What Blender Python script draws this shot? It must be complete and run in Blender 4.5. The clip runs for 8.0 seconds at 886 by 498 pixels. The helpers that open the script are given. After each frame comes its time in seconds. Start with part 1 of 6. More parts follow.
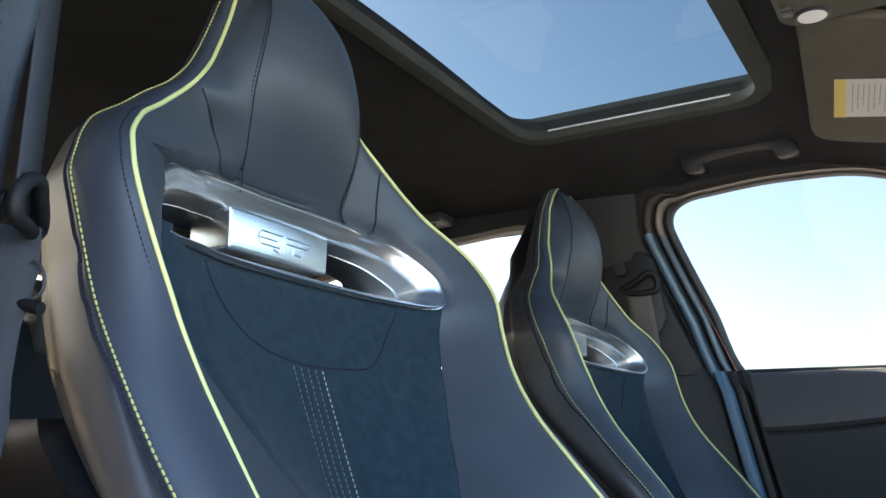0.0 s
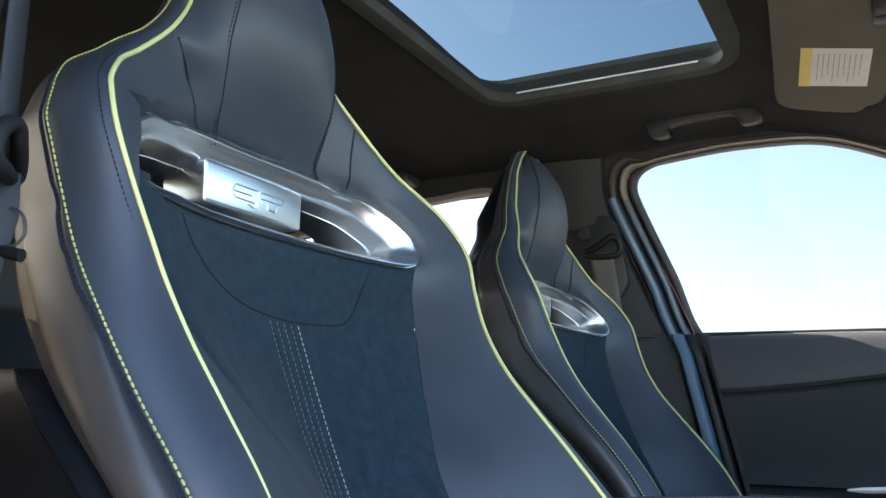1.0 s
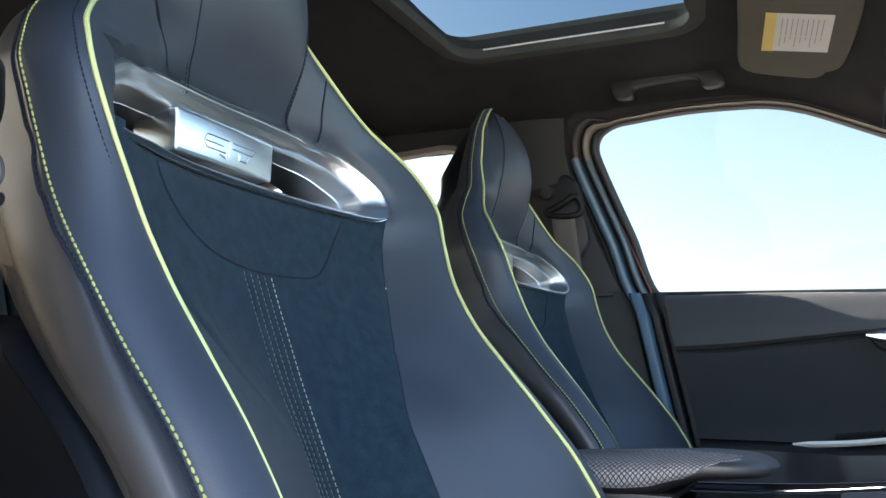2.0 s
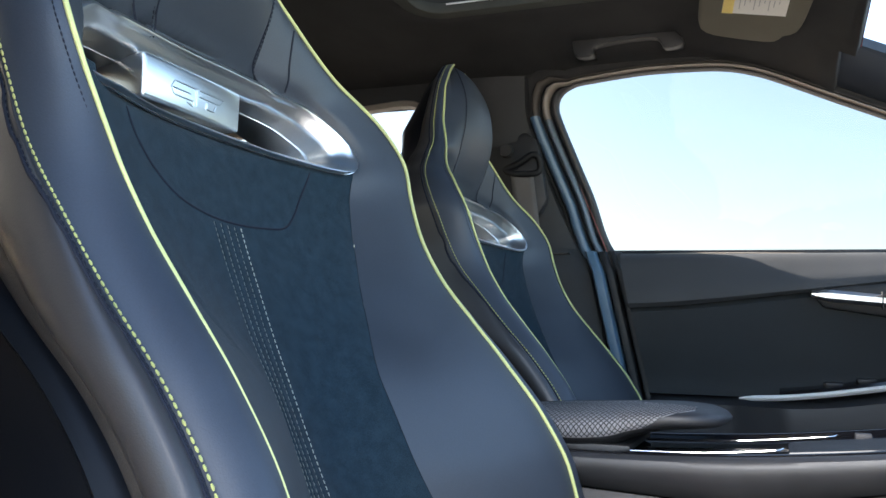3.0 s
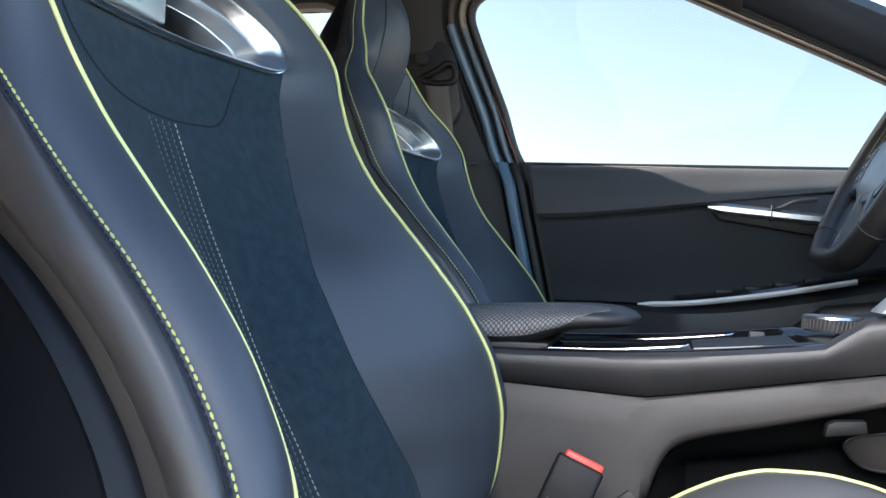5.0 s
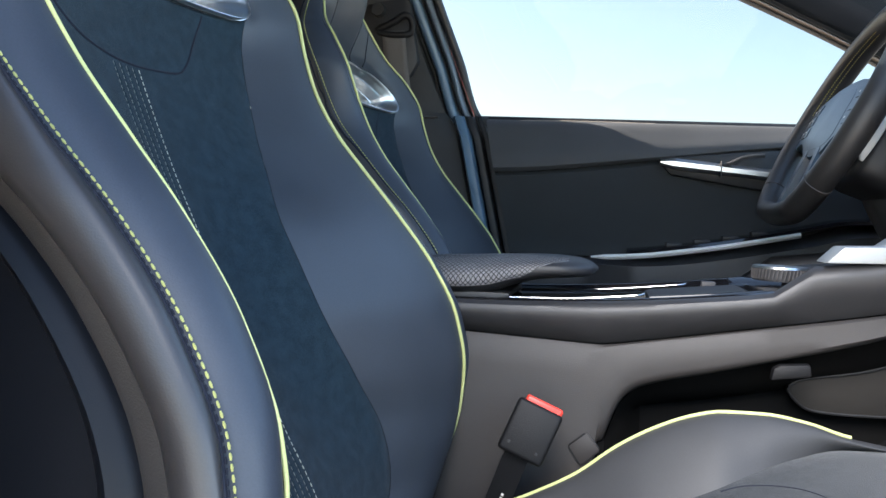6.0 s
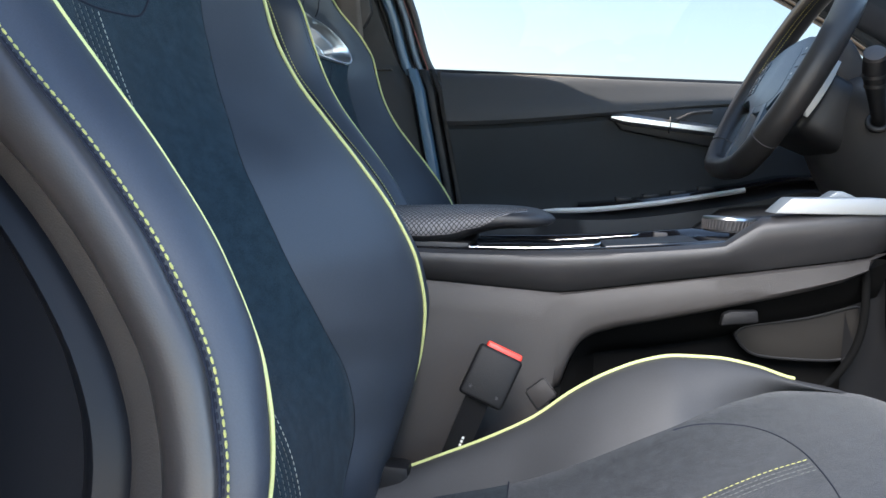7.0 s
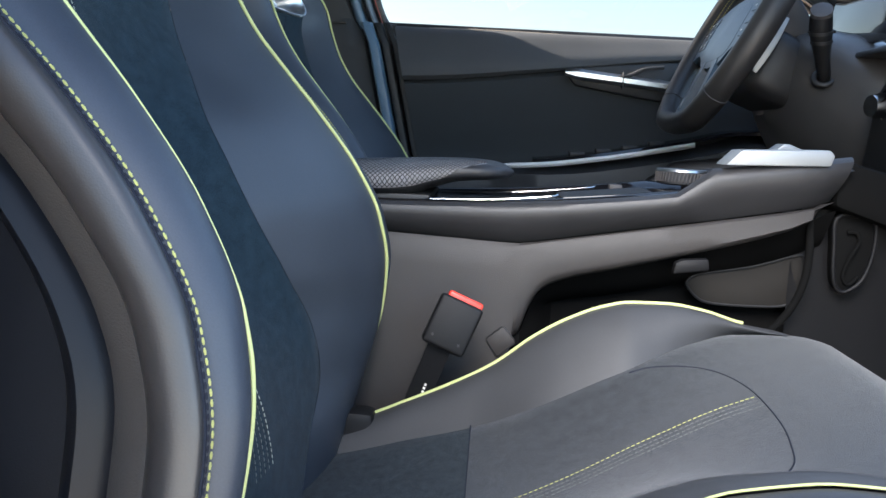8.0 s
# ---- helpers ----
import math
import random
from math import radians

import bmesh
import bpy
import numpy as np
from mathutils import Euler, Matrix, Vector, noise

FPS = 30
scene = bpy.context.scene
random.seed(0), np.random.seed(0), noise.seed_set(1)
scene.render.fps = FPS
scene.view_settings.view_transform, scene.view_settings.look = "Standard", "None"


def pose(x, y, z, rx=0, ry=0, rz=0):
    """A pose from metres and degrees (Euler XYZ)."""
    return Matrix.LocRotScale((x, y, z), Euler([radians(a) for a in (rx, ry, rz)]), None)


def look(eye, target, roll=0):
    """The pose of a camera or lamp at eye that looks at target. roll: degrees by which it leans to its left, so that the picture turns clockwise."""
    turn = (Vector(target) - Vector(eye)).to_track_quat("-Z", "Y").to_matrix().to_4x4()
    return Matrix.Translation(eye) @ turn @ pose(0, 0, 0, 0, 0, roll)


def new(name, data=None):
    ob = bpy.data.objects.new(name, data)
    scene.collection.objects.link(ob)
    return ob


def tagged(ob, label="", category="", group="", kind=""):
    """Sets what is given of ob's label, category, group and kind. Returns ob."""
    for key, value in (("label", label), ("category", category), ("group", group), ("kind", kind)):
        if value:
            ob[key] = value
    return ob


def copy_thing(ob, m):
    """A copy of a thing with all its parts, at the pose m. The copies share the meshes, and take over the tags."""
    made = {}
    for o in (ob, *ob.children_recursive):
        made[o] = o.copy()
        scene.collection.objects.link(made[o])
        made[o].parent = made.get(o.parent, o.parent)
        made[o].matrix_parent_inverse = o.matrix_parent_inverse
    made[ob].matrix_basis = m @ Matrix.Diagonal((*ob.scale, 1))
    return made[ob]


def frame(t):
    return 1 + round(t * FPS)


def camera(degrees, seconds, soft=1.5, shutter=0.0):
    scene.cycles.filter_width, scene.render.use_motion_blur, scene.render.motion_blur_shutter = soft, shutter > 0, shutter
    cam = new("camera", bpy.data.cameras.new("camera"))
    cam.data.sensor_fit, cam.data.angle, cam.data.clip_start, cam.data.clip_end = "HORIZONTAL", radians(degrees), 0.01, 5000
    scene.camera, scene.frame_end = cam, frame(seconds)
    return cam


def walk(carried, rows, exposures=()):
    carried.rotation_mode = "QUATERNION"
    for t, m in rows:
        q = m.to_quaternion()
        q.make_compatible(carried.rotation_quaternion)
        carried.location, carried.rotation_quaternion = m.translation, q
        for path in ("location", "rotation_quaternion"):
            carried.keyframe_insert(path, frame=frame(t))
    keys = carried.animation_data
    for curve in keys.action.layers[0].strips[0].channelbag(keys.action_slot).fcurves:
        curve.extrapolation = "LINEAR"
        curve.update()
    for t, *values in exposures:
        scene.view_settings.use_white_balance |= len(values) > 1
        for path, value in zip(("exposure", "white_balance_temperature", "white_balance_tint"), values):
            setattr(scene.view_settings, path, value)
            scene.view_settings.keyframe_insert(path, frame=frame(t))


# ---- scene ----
cam = camera(56.00, 8.0)
PATH = [
    (0, (0.4355, -0.9008, 0.8735), (-0.5861, 0.7529, 1.3440), 0.99),
    (0.5, (0.4283, -0.9049, 0.8707), (-0.5543, 0.7832, 1.3008), 1.12),
    (1, (0.4214, -0.9090, 0.8674), (-0.5193, 0.8127, 1.2556), 1.25),
    (1.5, (0.4142, -0.9139, 0.8651), (-0.4814, 0.8416, 1.2061), 1.44),
    (3, (0.3935, -0.9286, 0.8568), (-0.3462, 0.9188, 1.0564), 1.93),
    (3.5, (0.3864, -0.9345, 0.8544), (-0.2955, 0.9397, 1.0039), 2.12),
    (4, (0.3790, -0.9403, 0.8510), (-0.2429, 0.9578, 0.9532), 2.20),
    (5.5, (0.3597, -0.9593, 0.8417), (-0.0761, 0.9921, 0.7936), 2.64),
    (6, (0.3539, -0.9660, 0.8386), (-0.0196, 0.9964, 0.7415), 2.72),
    (6.5, (0.3463, -0.9721, 0.8340), (0.0425, 0.9994, 0.6899), 2.95),
    (7, (0.3388, -0.9782, 0.8300), (0.1026, 0.9986, 0.6386), 3.11),
    (7.5, (0.3332, -0.9846, 0.8265), (0.1609, 0.9937, 0.5891), 3.25),
    (8, (0.3289, -0.9925, 0.8234), (0.2181, 0.9842, 0.5397), 3.28),
]
walk(cam, [(t, look(eye, target, roll)) for t, eye, target, roll in PATH], exposures=((0, 3.02, 6500, 11), (8, 2.92, 6580, 12)))

# ---- light ----
world = bpy.data.worlds.new("sky")
scene.world = world
world.use_nodes = True
wn = world.node_tree.nodes
sky = wn.new("ShaderNodeTexSky")
sky.sky_type = 'NISHITA'
sky.sun_disc = False
sky.dust_density = 2.0
sky.sun_elevation = radians(25)
sky.sun_rotation = radians(278)
wn["Background"].inputs["Strength"].default_value = 0.15
world.node_tree.links.new(sky.outputs[0], wn["Background"].inputs["Color"])
sun = new("sun", bpy.data.lights.new("sun", 'SUN'))
sun.data.energy = 5.0
sun.data.angle = radians(0.5)
sun.data.color = (1.0, 0.95, 0.87)
sun.matrix_world = look((-9.9, 1.39, 4.663), (0, 0, 0))


# added fill lamp for sky light through the passenger doorway, onto cushion and console
lamp = bpy.data.lights.new("doorway_fill", 'AREA')
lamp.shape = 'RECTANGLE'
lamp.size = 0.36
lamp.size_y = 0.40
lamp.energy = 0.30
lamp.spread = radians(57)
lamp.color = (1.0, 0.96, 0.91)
doorway_fill = new("doorway_fill", lamp)
doorway_fill.matrix_world = look((0.39, -0.80, 1.16), (0.54, -0.16, 0.61))


# ---- materials ----
def material(name, color, rough=0.5, metal=0.0, grain=0.0, scale=400.0, vary=0.08, vscale=14.0, spec=0.5, sheen=0.0, coat=0.0, rvary=0.08, bump2=0.0):
    """A principled surface with colour variation at two scales, uneven gloss and fine relief."""
    m = bpy.data.materials.new(name)
    m.use_nodes = True
    nt = m.node_tree
    bs = nt.nodes["Principled BSDF"]
    co = nt.nodes.new("ShaderNodeTexCoord")
    n1 = nt.nodes.new("ShaderNodeTexNoise")
    n1.inputs["Scale"].default_value = vscale
    n1.inputs["Detail"].default_value = 6
    n2 = nt.nodes.new("ShaderNodeTexNoise")
    n2.inputs["Scale"].default_value = scale
    n2.inputs["Detail"].default_value = 3
    for n in (n1, n2):
        nt.links.new(co.outputs["Object"], n.inputs["Vector"])
    mix = nt.nodes.new("ShaderNodeMix")
    mix.data_type = 'RGBA'
    mix.inputs["A"].default_value = (*[c * (1 - vary) for c in color], 1)
    mix.inputs["B"].default_value = (*[min(1, c * (1 + vary)) for c in color], 1)
    add = nt.nodes.new("ShaderNodeMath")
    add.operation = 'MULTIPLY_ADD'
    nt.links.new(n2.outputs["Fac"], add.inputs[0])
    add.inputs[1].default_value = 0.5
    half = nt.nodes.new("ShaderNodeMath")
    half.operation = 'MULTIPLY'
    nt.links.new(n1.outputs["Fac"], half.inputs[0])
    half.inputs[1].default_value = 0.5
    nt.links.new(half.outputs[0], add.inputs[2])
    con = nt.nodes.new("ShaderNodeMapRange")
    con.inputs["From Min"].default_value = 0.36
    con.inputs["From Max"].default_value = 0.64
    nt.links.new(add.outputs[0], con.inputs["Value"])
    nt.links.new(con.outputs[0], mix.inputs["Factor"])
    nt.links.new(mix.outputs["Result"], bs.inputs["Base Color"])
    rr = nt.nodes.new("ShaderNodeMapRange")
    rr.inputs["To Min"].default_value = max(0.02, rough - rvary)
    rr.inputs["To Max"].default_value = min(1, rough + rvary)
    nt.links.new(n1.outputs["Fac"], rr.inputs["Value"])
    nt.links.new(rr.outputs[0], bs.inputs["Roughness"])
    bs.inputs["Metallic"].default_value = metal
    bs.inputs["Specular IOR Level"].default_value = spec
    bs.inputs["Sheen Weight"].default_value = sheen
    bs.inputs["Sheen Roughness"].default_value = 0.4
    bs.inputs["Coat Weight"].default_value = coat
    if grain > 0:
        bu = nt.nodes.new("ShaderNodeBump")
        bu.inputs["Strength"].default_value = grain
        bu.inputs["Distance"].default_value = 0.001
        nt.links.new(n2.outputs["Fac"], bu.inputs["Height"])
        if bump2 > 0:
            b2 = nt.nodes.new("ShaderNodeBump")
            b2.inputs["Strength"].default_value = bump2
            b2.inputs["Distance"].default_value = 0.01
            nt.links.new(n1.outputs["Fac"], b2.inputs["Height"])
            nt.links.new(b2.outputs[0], bu.inputs["Normal"])
        nt.links.new(bu.outputs[0], bs.inputs["Normal"])
    return m


def glass(name, tint, gloss=0.06):
    """Thin pane: lets tinted light through, with a faint mirror gloss."""
    m = bpy.data.materials.new(name)
    m.use_nodes = True
    nt = m.node_tree
    nt.nodes.remove(nt.nodes["Principled BSDF"])
    tr = nt.nodes.new("ShaderNodeBsdfTransparent")
    tr.inputs[0].default_value = (*tint, 1)
    gl = nt.nodes.new("ShaderNodeBsdfGlossy")
    gl.inputs["Roughness"].default_value = 0.02
    mx = nt.nodes.new("ShaderNodeMixShader")
    mx.inputs[0].default_value = gloss
    nt.links.new(tr.outputs[0], mx.inputs[1])
    nt.links.new(gl.outputs[0], mx.inputs[2])
    nt.links.new(mx.outputs[0], nt.nodes["Material Output"].inputs[0])
    return m


LEATHER = material("navy_leather", (0.036, 0.0445, 0.058), 0.47, grain=0.12, scale=900, vary=0.10, spec=0.5, bump2=0.02)
LEATHER_BAND = material("navy_leather_band", (0.031, 0.039, 0.054), 0.45, grain=0.12, scale=900, vary=0.10, spec=0.5, bump2=0.02)
# lighter copy of the navy leather for the brighter lit cushion
LEATHER_CUSHION = material("navy_leather_lit", (0.043, 0.044, 0.047), 0.55, grain=0.12, scale=900, vary=0.10, spec=0.5, bump2=0.02)
REAR_LEATHER = material("black_rear_leather", (0.011, 0.012, 0.015), 0.5, grain=0.12, scale=900, vary=0.1)
# the navy leather again, greyed by warm ground light put into its colour
LEATHER_SIDE = material("navy_leather_warm_tint", (0.030, 0.0288, 0.0300), 0.38, grain=0.10, scale=900, vary=0.10, spec=0.7, bump2=0.02)
SUEDE = material("navy_suede", (0.018, 0.0325, 0.045), 0.95, grain=0.6, scale=1100, vary=0.28, vscale=90, spec=0.06, sheen=0.08)
VINYL = material("grey_vinyl", (0.060, 0.056, 0.057), 0.6, grain=0.3, scale=900, vary=0.08)
# cushion suede twice: darker in the backrest's shade, lighter where lit
SUEDE_SHADED = material("suede_shaded", (0.026, 0.033, 0.039), 0.95, grain=0.6, scale=1100, vary=0.35, vscale=120, spec=0.06, sheen=0.1)
SUEDE_LIT = material("suede_lit", (0.033, 0.036, 0.0395), 0.95, grain=0.6, scale=1100, vary=0.3, vscale=110, spec=0.12, sheen=0.3)
STRIP = material("grey_side_vinyl", (0.034, 0.0325, 0.0325), 0.6, grain=0.3, scale=900, vary=0.08)
SHELL = material("black_shell_plastic", (0.004, 0.0052, 0.008), 0.42, grain=0.08, scale=1200, vary=0.1, spec=0.25)
LIME = material("lime_piping", (0.54, 0.57, 0.24), 0.5, grain=0.1, scale=800, vary=0.08)
THREAD = material("lime_thread", (0.50, 0.50, 0.17), 0.7, grain=0.2, scale=3000, vary=0.2)
THREAD_DARK = material("navy_thread", (0.014, 0.017, 0.027), 0.85, vary=0.2, spec=0.2)
# near-black plastic that also stands in for shade in recesses and low parts
SHADE_BLACK = material("shade_black_plastic", (0.006, 0.006, 0.006), 0.9, grain=0.3, scale=1200, vary=0.2, spec=0.08)
THREAD_GREY = material("grey_thread", (0.14, 0.15, 0.14), 0.7, vary=0.2)
THREAD_WHITE = material("cream_thread", (0.42, 0.43, 0.36), 0.7, vary=0.2)
SATIN = material("satin_chrome", (0.64, 0.65, 0.66), 0.30, metal=1.0, grain=0.03, scale=2500, vary=0.03, rvary=0.03)
LINER_SOFT = material("sunroof_surround_cloth", (0.070, 0.072, 0.063), 0.95, grain=0.5, scale=1200, vary=0.2, spec=0.1)
LINER_EDGE = material("sunroof_lining", (0.042, 0.043, 0.038), 0.95, grain=0.5, scale=1200, vary=0.2, spec=0.1)
WHEEL_LEATHER = material("black_wheel_leather", (0.022, 0.021, 0.021), 0.45, grain=0.2, scale=900, vary=0.1)
CHROME = material("bright_chrome", (0.72, 0.71, 0.69), 0.16, metal=1.0, vary=0.03, rvary=0.03)
PLASTIC = material("charcoal_plastic", (0.034, 0.035, 0.038), 0.42, grain=0.35, scale=1500, vary=0.1)
POCKET_GREY = material("pocket_grey", (0.024, 0.022, 0.020), 0.7, grain=0.4, scale=1500, vary=0.12, spec=0.15)
PLASTIC_WARM = material("warm_grey_plastic", (0.040, 0.0365, 0.0355), 0.5, grain=0.45, scale=1500, vary=0.1)
SIDE_BLACK = material("soft_black_console", (0.030, 0.030, 0.032), 0.42, grain=0.25, scale=1500, vary=0.14, vscale=30)
SURROUND = material("soft_charcoal_cover", (0.050, 0.048, 0.048), 0.34, grain=0.2, scale=1500, vary=0.1)
BUCKLE = material("black_buckle_plastic", (0.006, 0.006, 0.007), 0.55, grain=0.3, scale=1200, vary=0.15, spec=0.3)
BLACK = material("black_plastic", (0.014, 0.014, 0.015), 0.5, grain=0.25, scale=1500, vary=0.15)
GLOSS = material("piano_black", (0.008, 0.008, 0.010), 0.08, vary=0.1, rvary=0.03)
DOOR_UP = material("door_upper_plastic", (0.043, 0.044, 0.046), 0.6, grain=0.4, scale=1300, vary=0.1)
DOOR_MID = material("door_insert_cloth", (0.021, 0.0235, 0.025), 0.8, grain=0.4, scale=1300, vary=0.2)
HEADLINER = material("black_headliner", (0.034, 0.0335, 0.0335), 0.95, grain=0.5, scale=1200, vary=0.2, spec=0.1)
VISOR = material("visor_cloth", (0.135, 0.122, 0.095), 0.9, grain=0.4, scale=1200, vary=0.1, spec=0.1)
PILLAR_BLUE = material("pillar_cover_near", (0.034, 0.045, 0.060), 0.55, grain=0.4, scale=1300, vary=0.1)
A_TRIM = material("pillar_trim_front", (0.020, 0.023, 0.029), 0.45, grain=0.3, scale=1300, vary=0.1)
TRIM_GREY = material("pillar_trim", (0.017, 0.0172, 0.018), 0.7, grain=0.4, scale=1300, vary=0.1)
# blue of the reflected sky put into the rubber's base colour
SEAL = material("rubber_seal_sky_tint", (0.085, 0.15, 0.22), 0.35, grain=0.1, scale=600, vary=0.1)
TAN_DARK = material("brown_frame_lip", (0.060, 0.050, 0.041), 0.6, vary=0.1)
TAN = material("tan_trim", (0.22, 0.19, 0.16), 0.5, vary=0.1)
WEB = material("grey_webbing", (0.10, 0.09, 0.085), 0.8, grain=0.5, scale=1200, vary=0.15)
WEB_DARK = material("black_webbing", (0.025, 0.028, 0.036), 0.75, grain=0.5, scale=1200, vary=0.15)
RED = material("red_button", (0.75, 0.055, 0.035), 0.4, vary=0.05)
PAINT = material("red_car_paint", (0.26, 0.014, 0.012), 0.3, coat=0.4, vary=0.05)
PAPER = material("sticker_paper", (0.75, 0.72, 0.66), 0.7, vary=0.04)
YELLOW = material("sticker_yellow", (0.80, 0.60, 0.16), 0.7, vary=0.05)
INK = material("ink_grey", (0.38, 0.37, 0.35), 0.7, vary=0.1)
CARPET = material("black_carpet", (0.02, 0.02, 0.021), 1.0, grain=0.9, scale=700, vary=0.4, spec=0.1)
ASPHALT = material("pale_concrete", (0.62, 0.56, 0.48), 0.9, grain=0.6, scale=90, vary=0.3, vscale=2.0)
BODY = material("body_dark", (0.05, 0.05, 0.055), 0.5, vary=0.1)
WINDOW = glass("window_glass", (0.275, 0.283, 0.276), 0.012)
SCREEN_GLASS = glass("windscreen_glass", (0.80, 0.86, 0.86), 0.03)
SATIN_PALE = material("pale_satin_strip", (0.78, 0.78, 0.76), 0.3, metal=0.0, vary=0.04)
ALU = material("brushed_aluminium", (0.30, 0.32, 0.33), 0.45, metal=0.35, grain=0.05, scale=2500, vary=0.04)
GOLD = material("gold_thread", (0.30, 0.25, 0.07), 0.6, vary=0.2)
# sky mirrored in the spokes, given as a blue base colour
SPOKE = material("satin_spoke_sky_tint", (0.026, 0.056, 0.090), 0.33, grain=0.1, scale=1500, vary=0.1, spec=0.5)
WEAVE = material("grey_weave", (0.18, 0.18, 0.19), 0.42, grain=0.3, scale=1500, vary=0.2, vscale=300)
ARM_BLACK = material("black_armrest_leather", (0.016, 0.017, 0.020), 0.45, grain=0.2, scale=1200, vary=0.1)
# rear stretch of the window trim, with its sky reflection as base colour
FRAME_SKY = material("frame_trim_sky_tint", (0.12, 0.15, 0.18), 0.32, grain=0.1, scale=900, vary=0.08)
ROOF_GLASS = glass("tinted_roof_glass", (0.092, 0.118, 0.128), 0.022)

ORIGIN = {}


# ---- building helpers ----
def thing(name, base, label, category, group="", kind=""):
    ob = new(name)
    ob.location = base
    ORIGIN[ob.name] = Vector(base)
    return tagged(ob, label, category, group, kind)


def finish(name, bm, mat, smooth=True):
    bmesh.ops.recalc_face_normals(bm, faces=bm.faces)
    me = bpy.data.meshes.new(name)
    bm.to_mesh(me)
    bm.free()
    me.materials.append(mat)
    if smooth:
        for p in me.polygons:
            p.use_smooth = True
        me.set_sharp_from_angle(angle=radians(38))
    return me


def part(name, bm, mat, parent, label="", smooth=True):
    """Links a bmesh, drawn in the place's own metres, as one mesh under a thing or a part."""
    base = ORIGIN[parent.name]
    bmesh.ops.translate(bm, vec=-base, verts=bm.verts)
    ob = new(name, finish(name, bm, mat, smooth))
    ob.parent = parent
    ORIGIN[ob.name] = base
    return tagged(ob, label)


def solo(name, bm, mat, label, category, group="", kind="", smooth=True):
    """A thing of one mesh, its origin at the middle of its foot."""
    lo = [min(v.co[i] for v in bm.verts) for i in range(3)]
    hi = [max(v.co[i] for v in bm.verts) for i in range(3)]
    base = Vector(((lo[0] + hi[0]) / 2, (lo[1] + hi[1]) / 2, lo[2]))
    bmesh.ops.translate(bm, vec=-base, verts=bm.verts)
    ob = new(name, finish(name, bm, mat, smooth))
    ob.location = base
    ORIGIN[ob.name] = base
    return tagged(ob, label, category, group, kind)


def smoothed(keys):
    """A smooth curve through (parameter, value) pairs."""
    keys = sorted(keys)
    t = np.array([k[0] for k in keys], float)
    y = np.array([k[1] for k in keys], float)
    d = np.diff(y) / np.diff(t)
    m = np.empty_like(y)
    m[0], m[-1] = d[0], d[-1]
    for i in range(1, len(y) - 1):
        m[i] = 0 if d[i - 1] * d[i] <= 0 else 2 * d[i - 1] * d[i] / (d[i - 1] + d[i])

    def f(q):
        q = min(max(q, t[0]), t[-1])
        i = min(max(int(np.searchsorted(t, q)) - 1, 0), len(t) - 2)
        h = t[i + 1] - t[i]
        s = (q - t[i]) / h
        return float((2 * s**3 - 3 * s**2 + 1) * y[i] + (s**3 - 2 * s**2 + s) * h * m[i] + (3 * s**2 - 2 * s**3) * y[i + 1] + (s**3 - s**2) * h * m[i + 1])
    return f


def polyline(pts, n, closed=False):
    """n points at even steps along a smooth line through pts."""
    p = [Vector(q) for q in pts]
    k = len(p)
    out = []
    segs = k if closed else k - 1
    for i in range(segs):
        a = p[(i - 1) % k] if closed or i > 0 else p[0] * 2 - p[1]
        b, c = p[i], p[(i + 1) % k]
        d = p[(i + 2) % k] if closed or i + 2 < k else p[-1] * 2 - p[-2]
        for j in range(12):
            s = j / 12
            out.append(0.5 * (2 * b + (c - a) * s + (2 * a - 5 * b + 4 * c - d) * s * s + (3 * b - a - 3 * c + d) * s**3))
    out.append(out[0].copy() if closed else p[-1])
    run = [0.0]
    for a, b in zip(out, out[1:]):
        run.append(run[-1] + (b - a).length)
    res, j = [], 0
    m = n if closed else n - 1
    for i in range(n):
        q = run[-1] * i / m
        while j < len(run) - 2 and run[j + 1] < q:
            j += 1
        s = (q - run[j]) / max(run[j + 1] - run[j], 1e-9)
        res.append(out[j].lerp(out[j + 1], s))
    return res


def add_grid(bm, rows, close_u=False, close_v=False, skip=None):
    vs = [[bm.verts.new(p) for p in r] for r in rows]
    n, m = len(vs), len(vs[0])
    for i in range(n if close_u else n - 1):
        for j in range(m if close_v else m - 1):
            q = [vs[i][j], vs[i][(j + 1) % m], vs[(i + 1) % n][(j + 1) % m], vs[(i + 1) % n][j]]
            if skip and skip(sum((v.co for v in q), Vector()) / 4):
                continue
            bm.faces.new(q)
    return vs


def add_tube(bm, pts, radius, sides=8, closed=False, flat=1.0, up=None):
    """A tube along points; flat squeezes it along up."""
    rows = []
    n = len(pts)
    ref = Vector(up) if up else None
    for i in range(n):
        a = pts[(i - 1) % n] if closed or i else pts[0]
        b = pts[(i + 1) % n] if closed or i < n - 1 else pts[-1]
        d = (b - a).normalized()
        if ref is None:
            ref = d.orthogonal()
        side = d.cross(ref).normalized()
        nrm = side.cross(d).normalized()
        if up is None:
            ref = nrm
        r = radius(i / max(n - 1, 1)) if callable(radius) else radius
        rows.append([pts[i] + side * (math.cos(2 * math.pi * k / sides) * r) + nrm * (math.sin(2 * math.pi * k / sides) * r * flat) for k in range(sides)])
    vs = add_grid(bm, rows, close_u=closed, close_v=True)
    if not closed:
        bm.faces.new(vs[0])
        bm.faces.new(vs[-1])


def tube(pts, radius, sides=8, closed=False, flat=1.0, up=None):
    bm = bmesh.new()
    add_tube(bm, pts, radius, sides, closed, flat, up)
    return bm


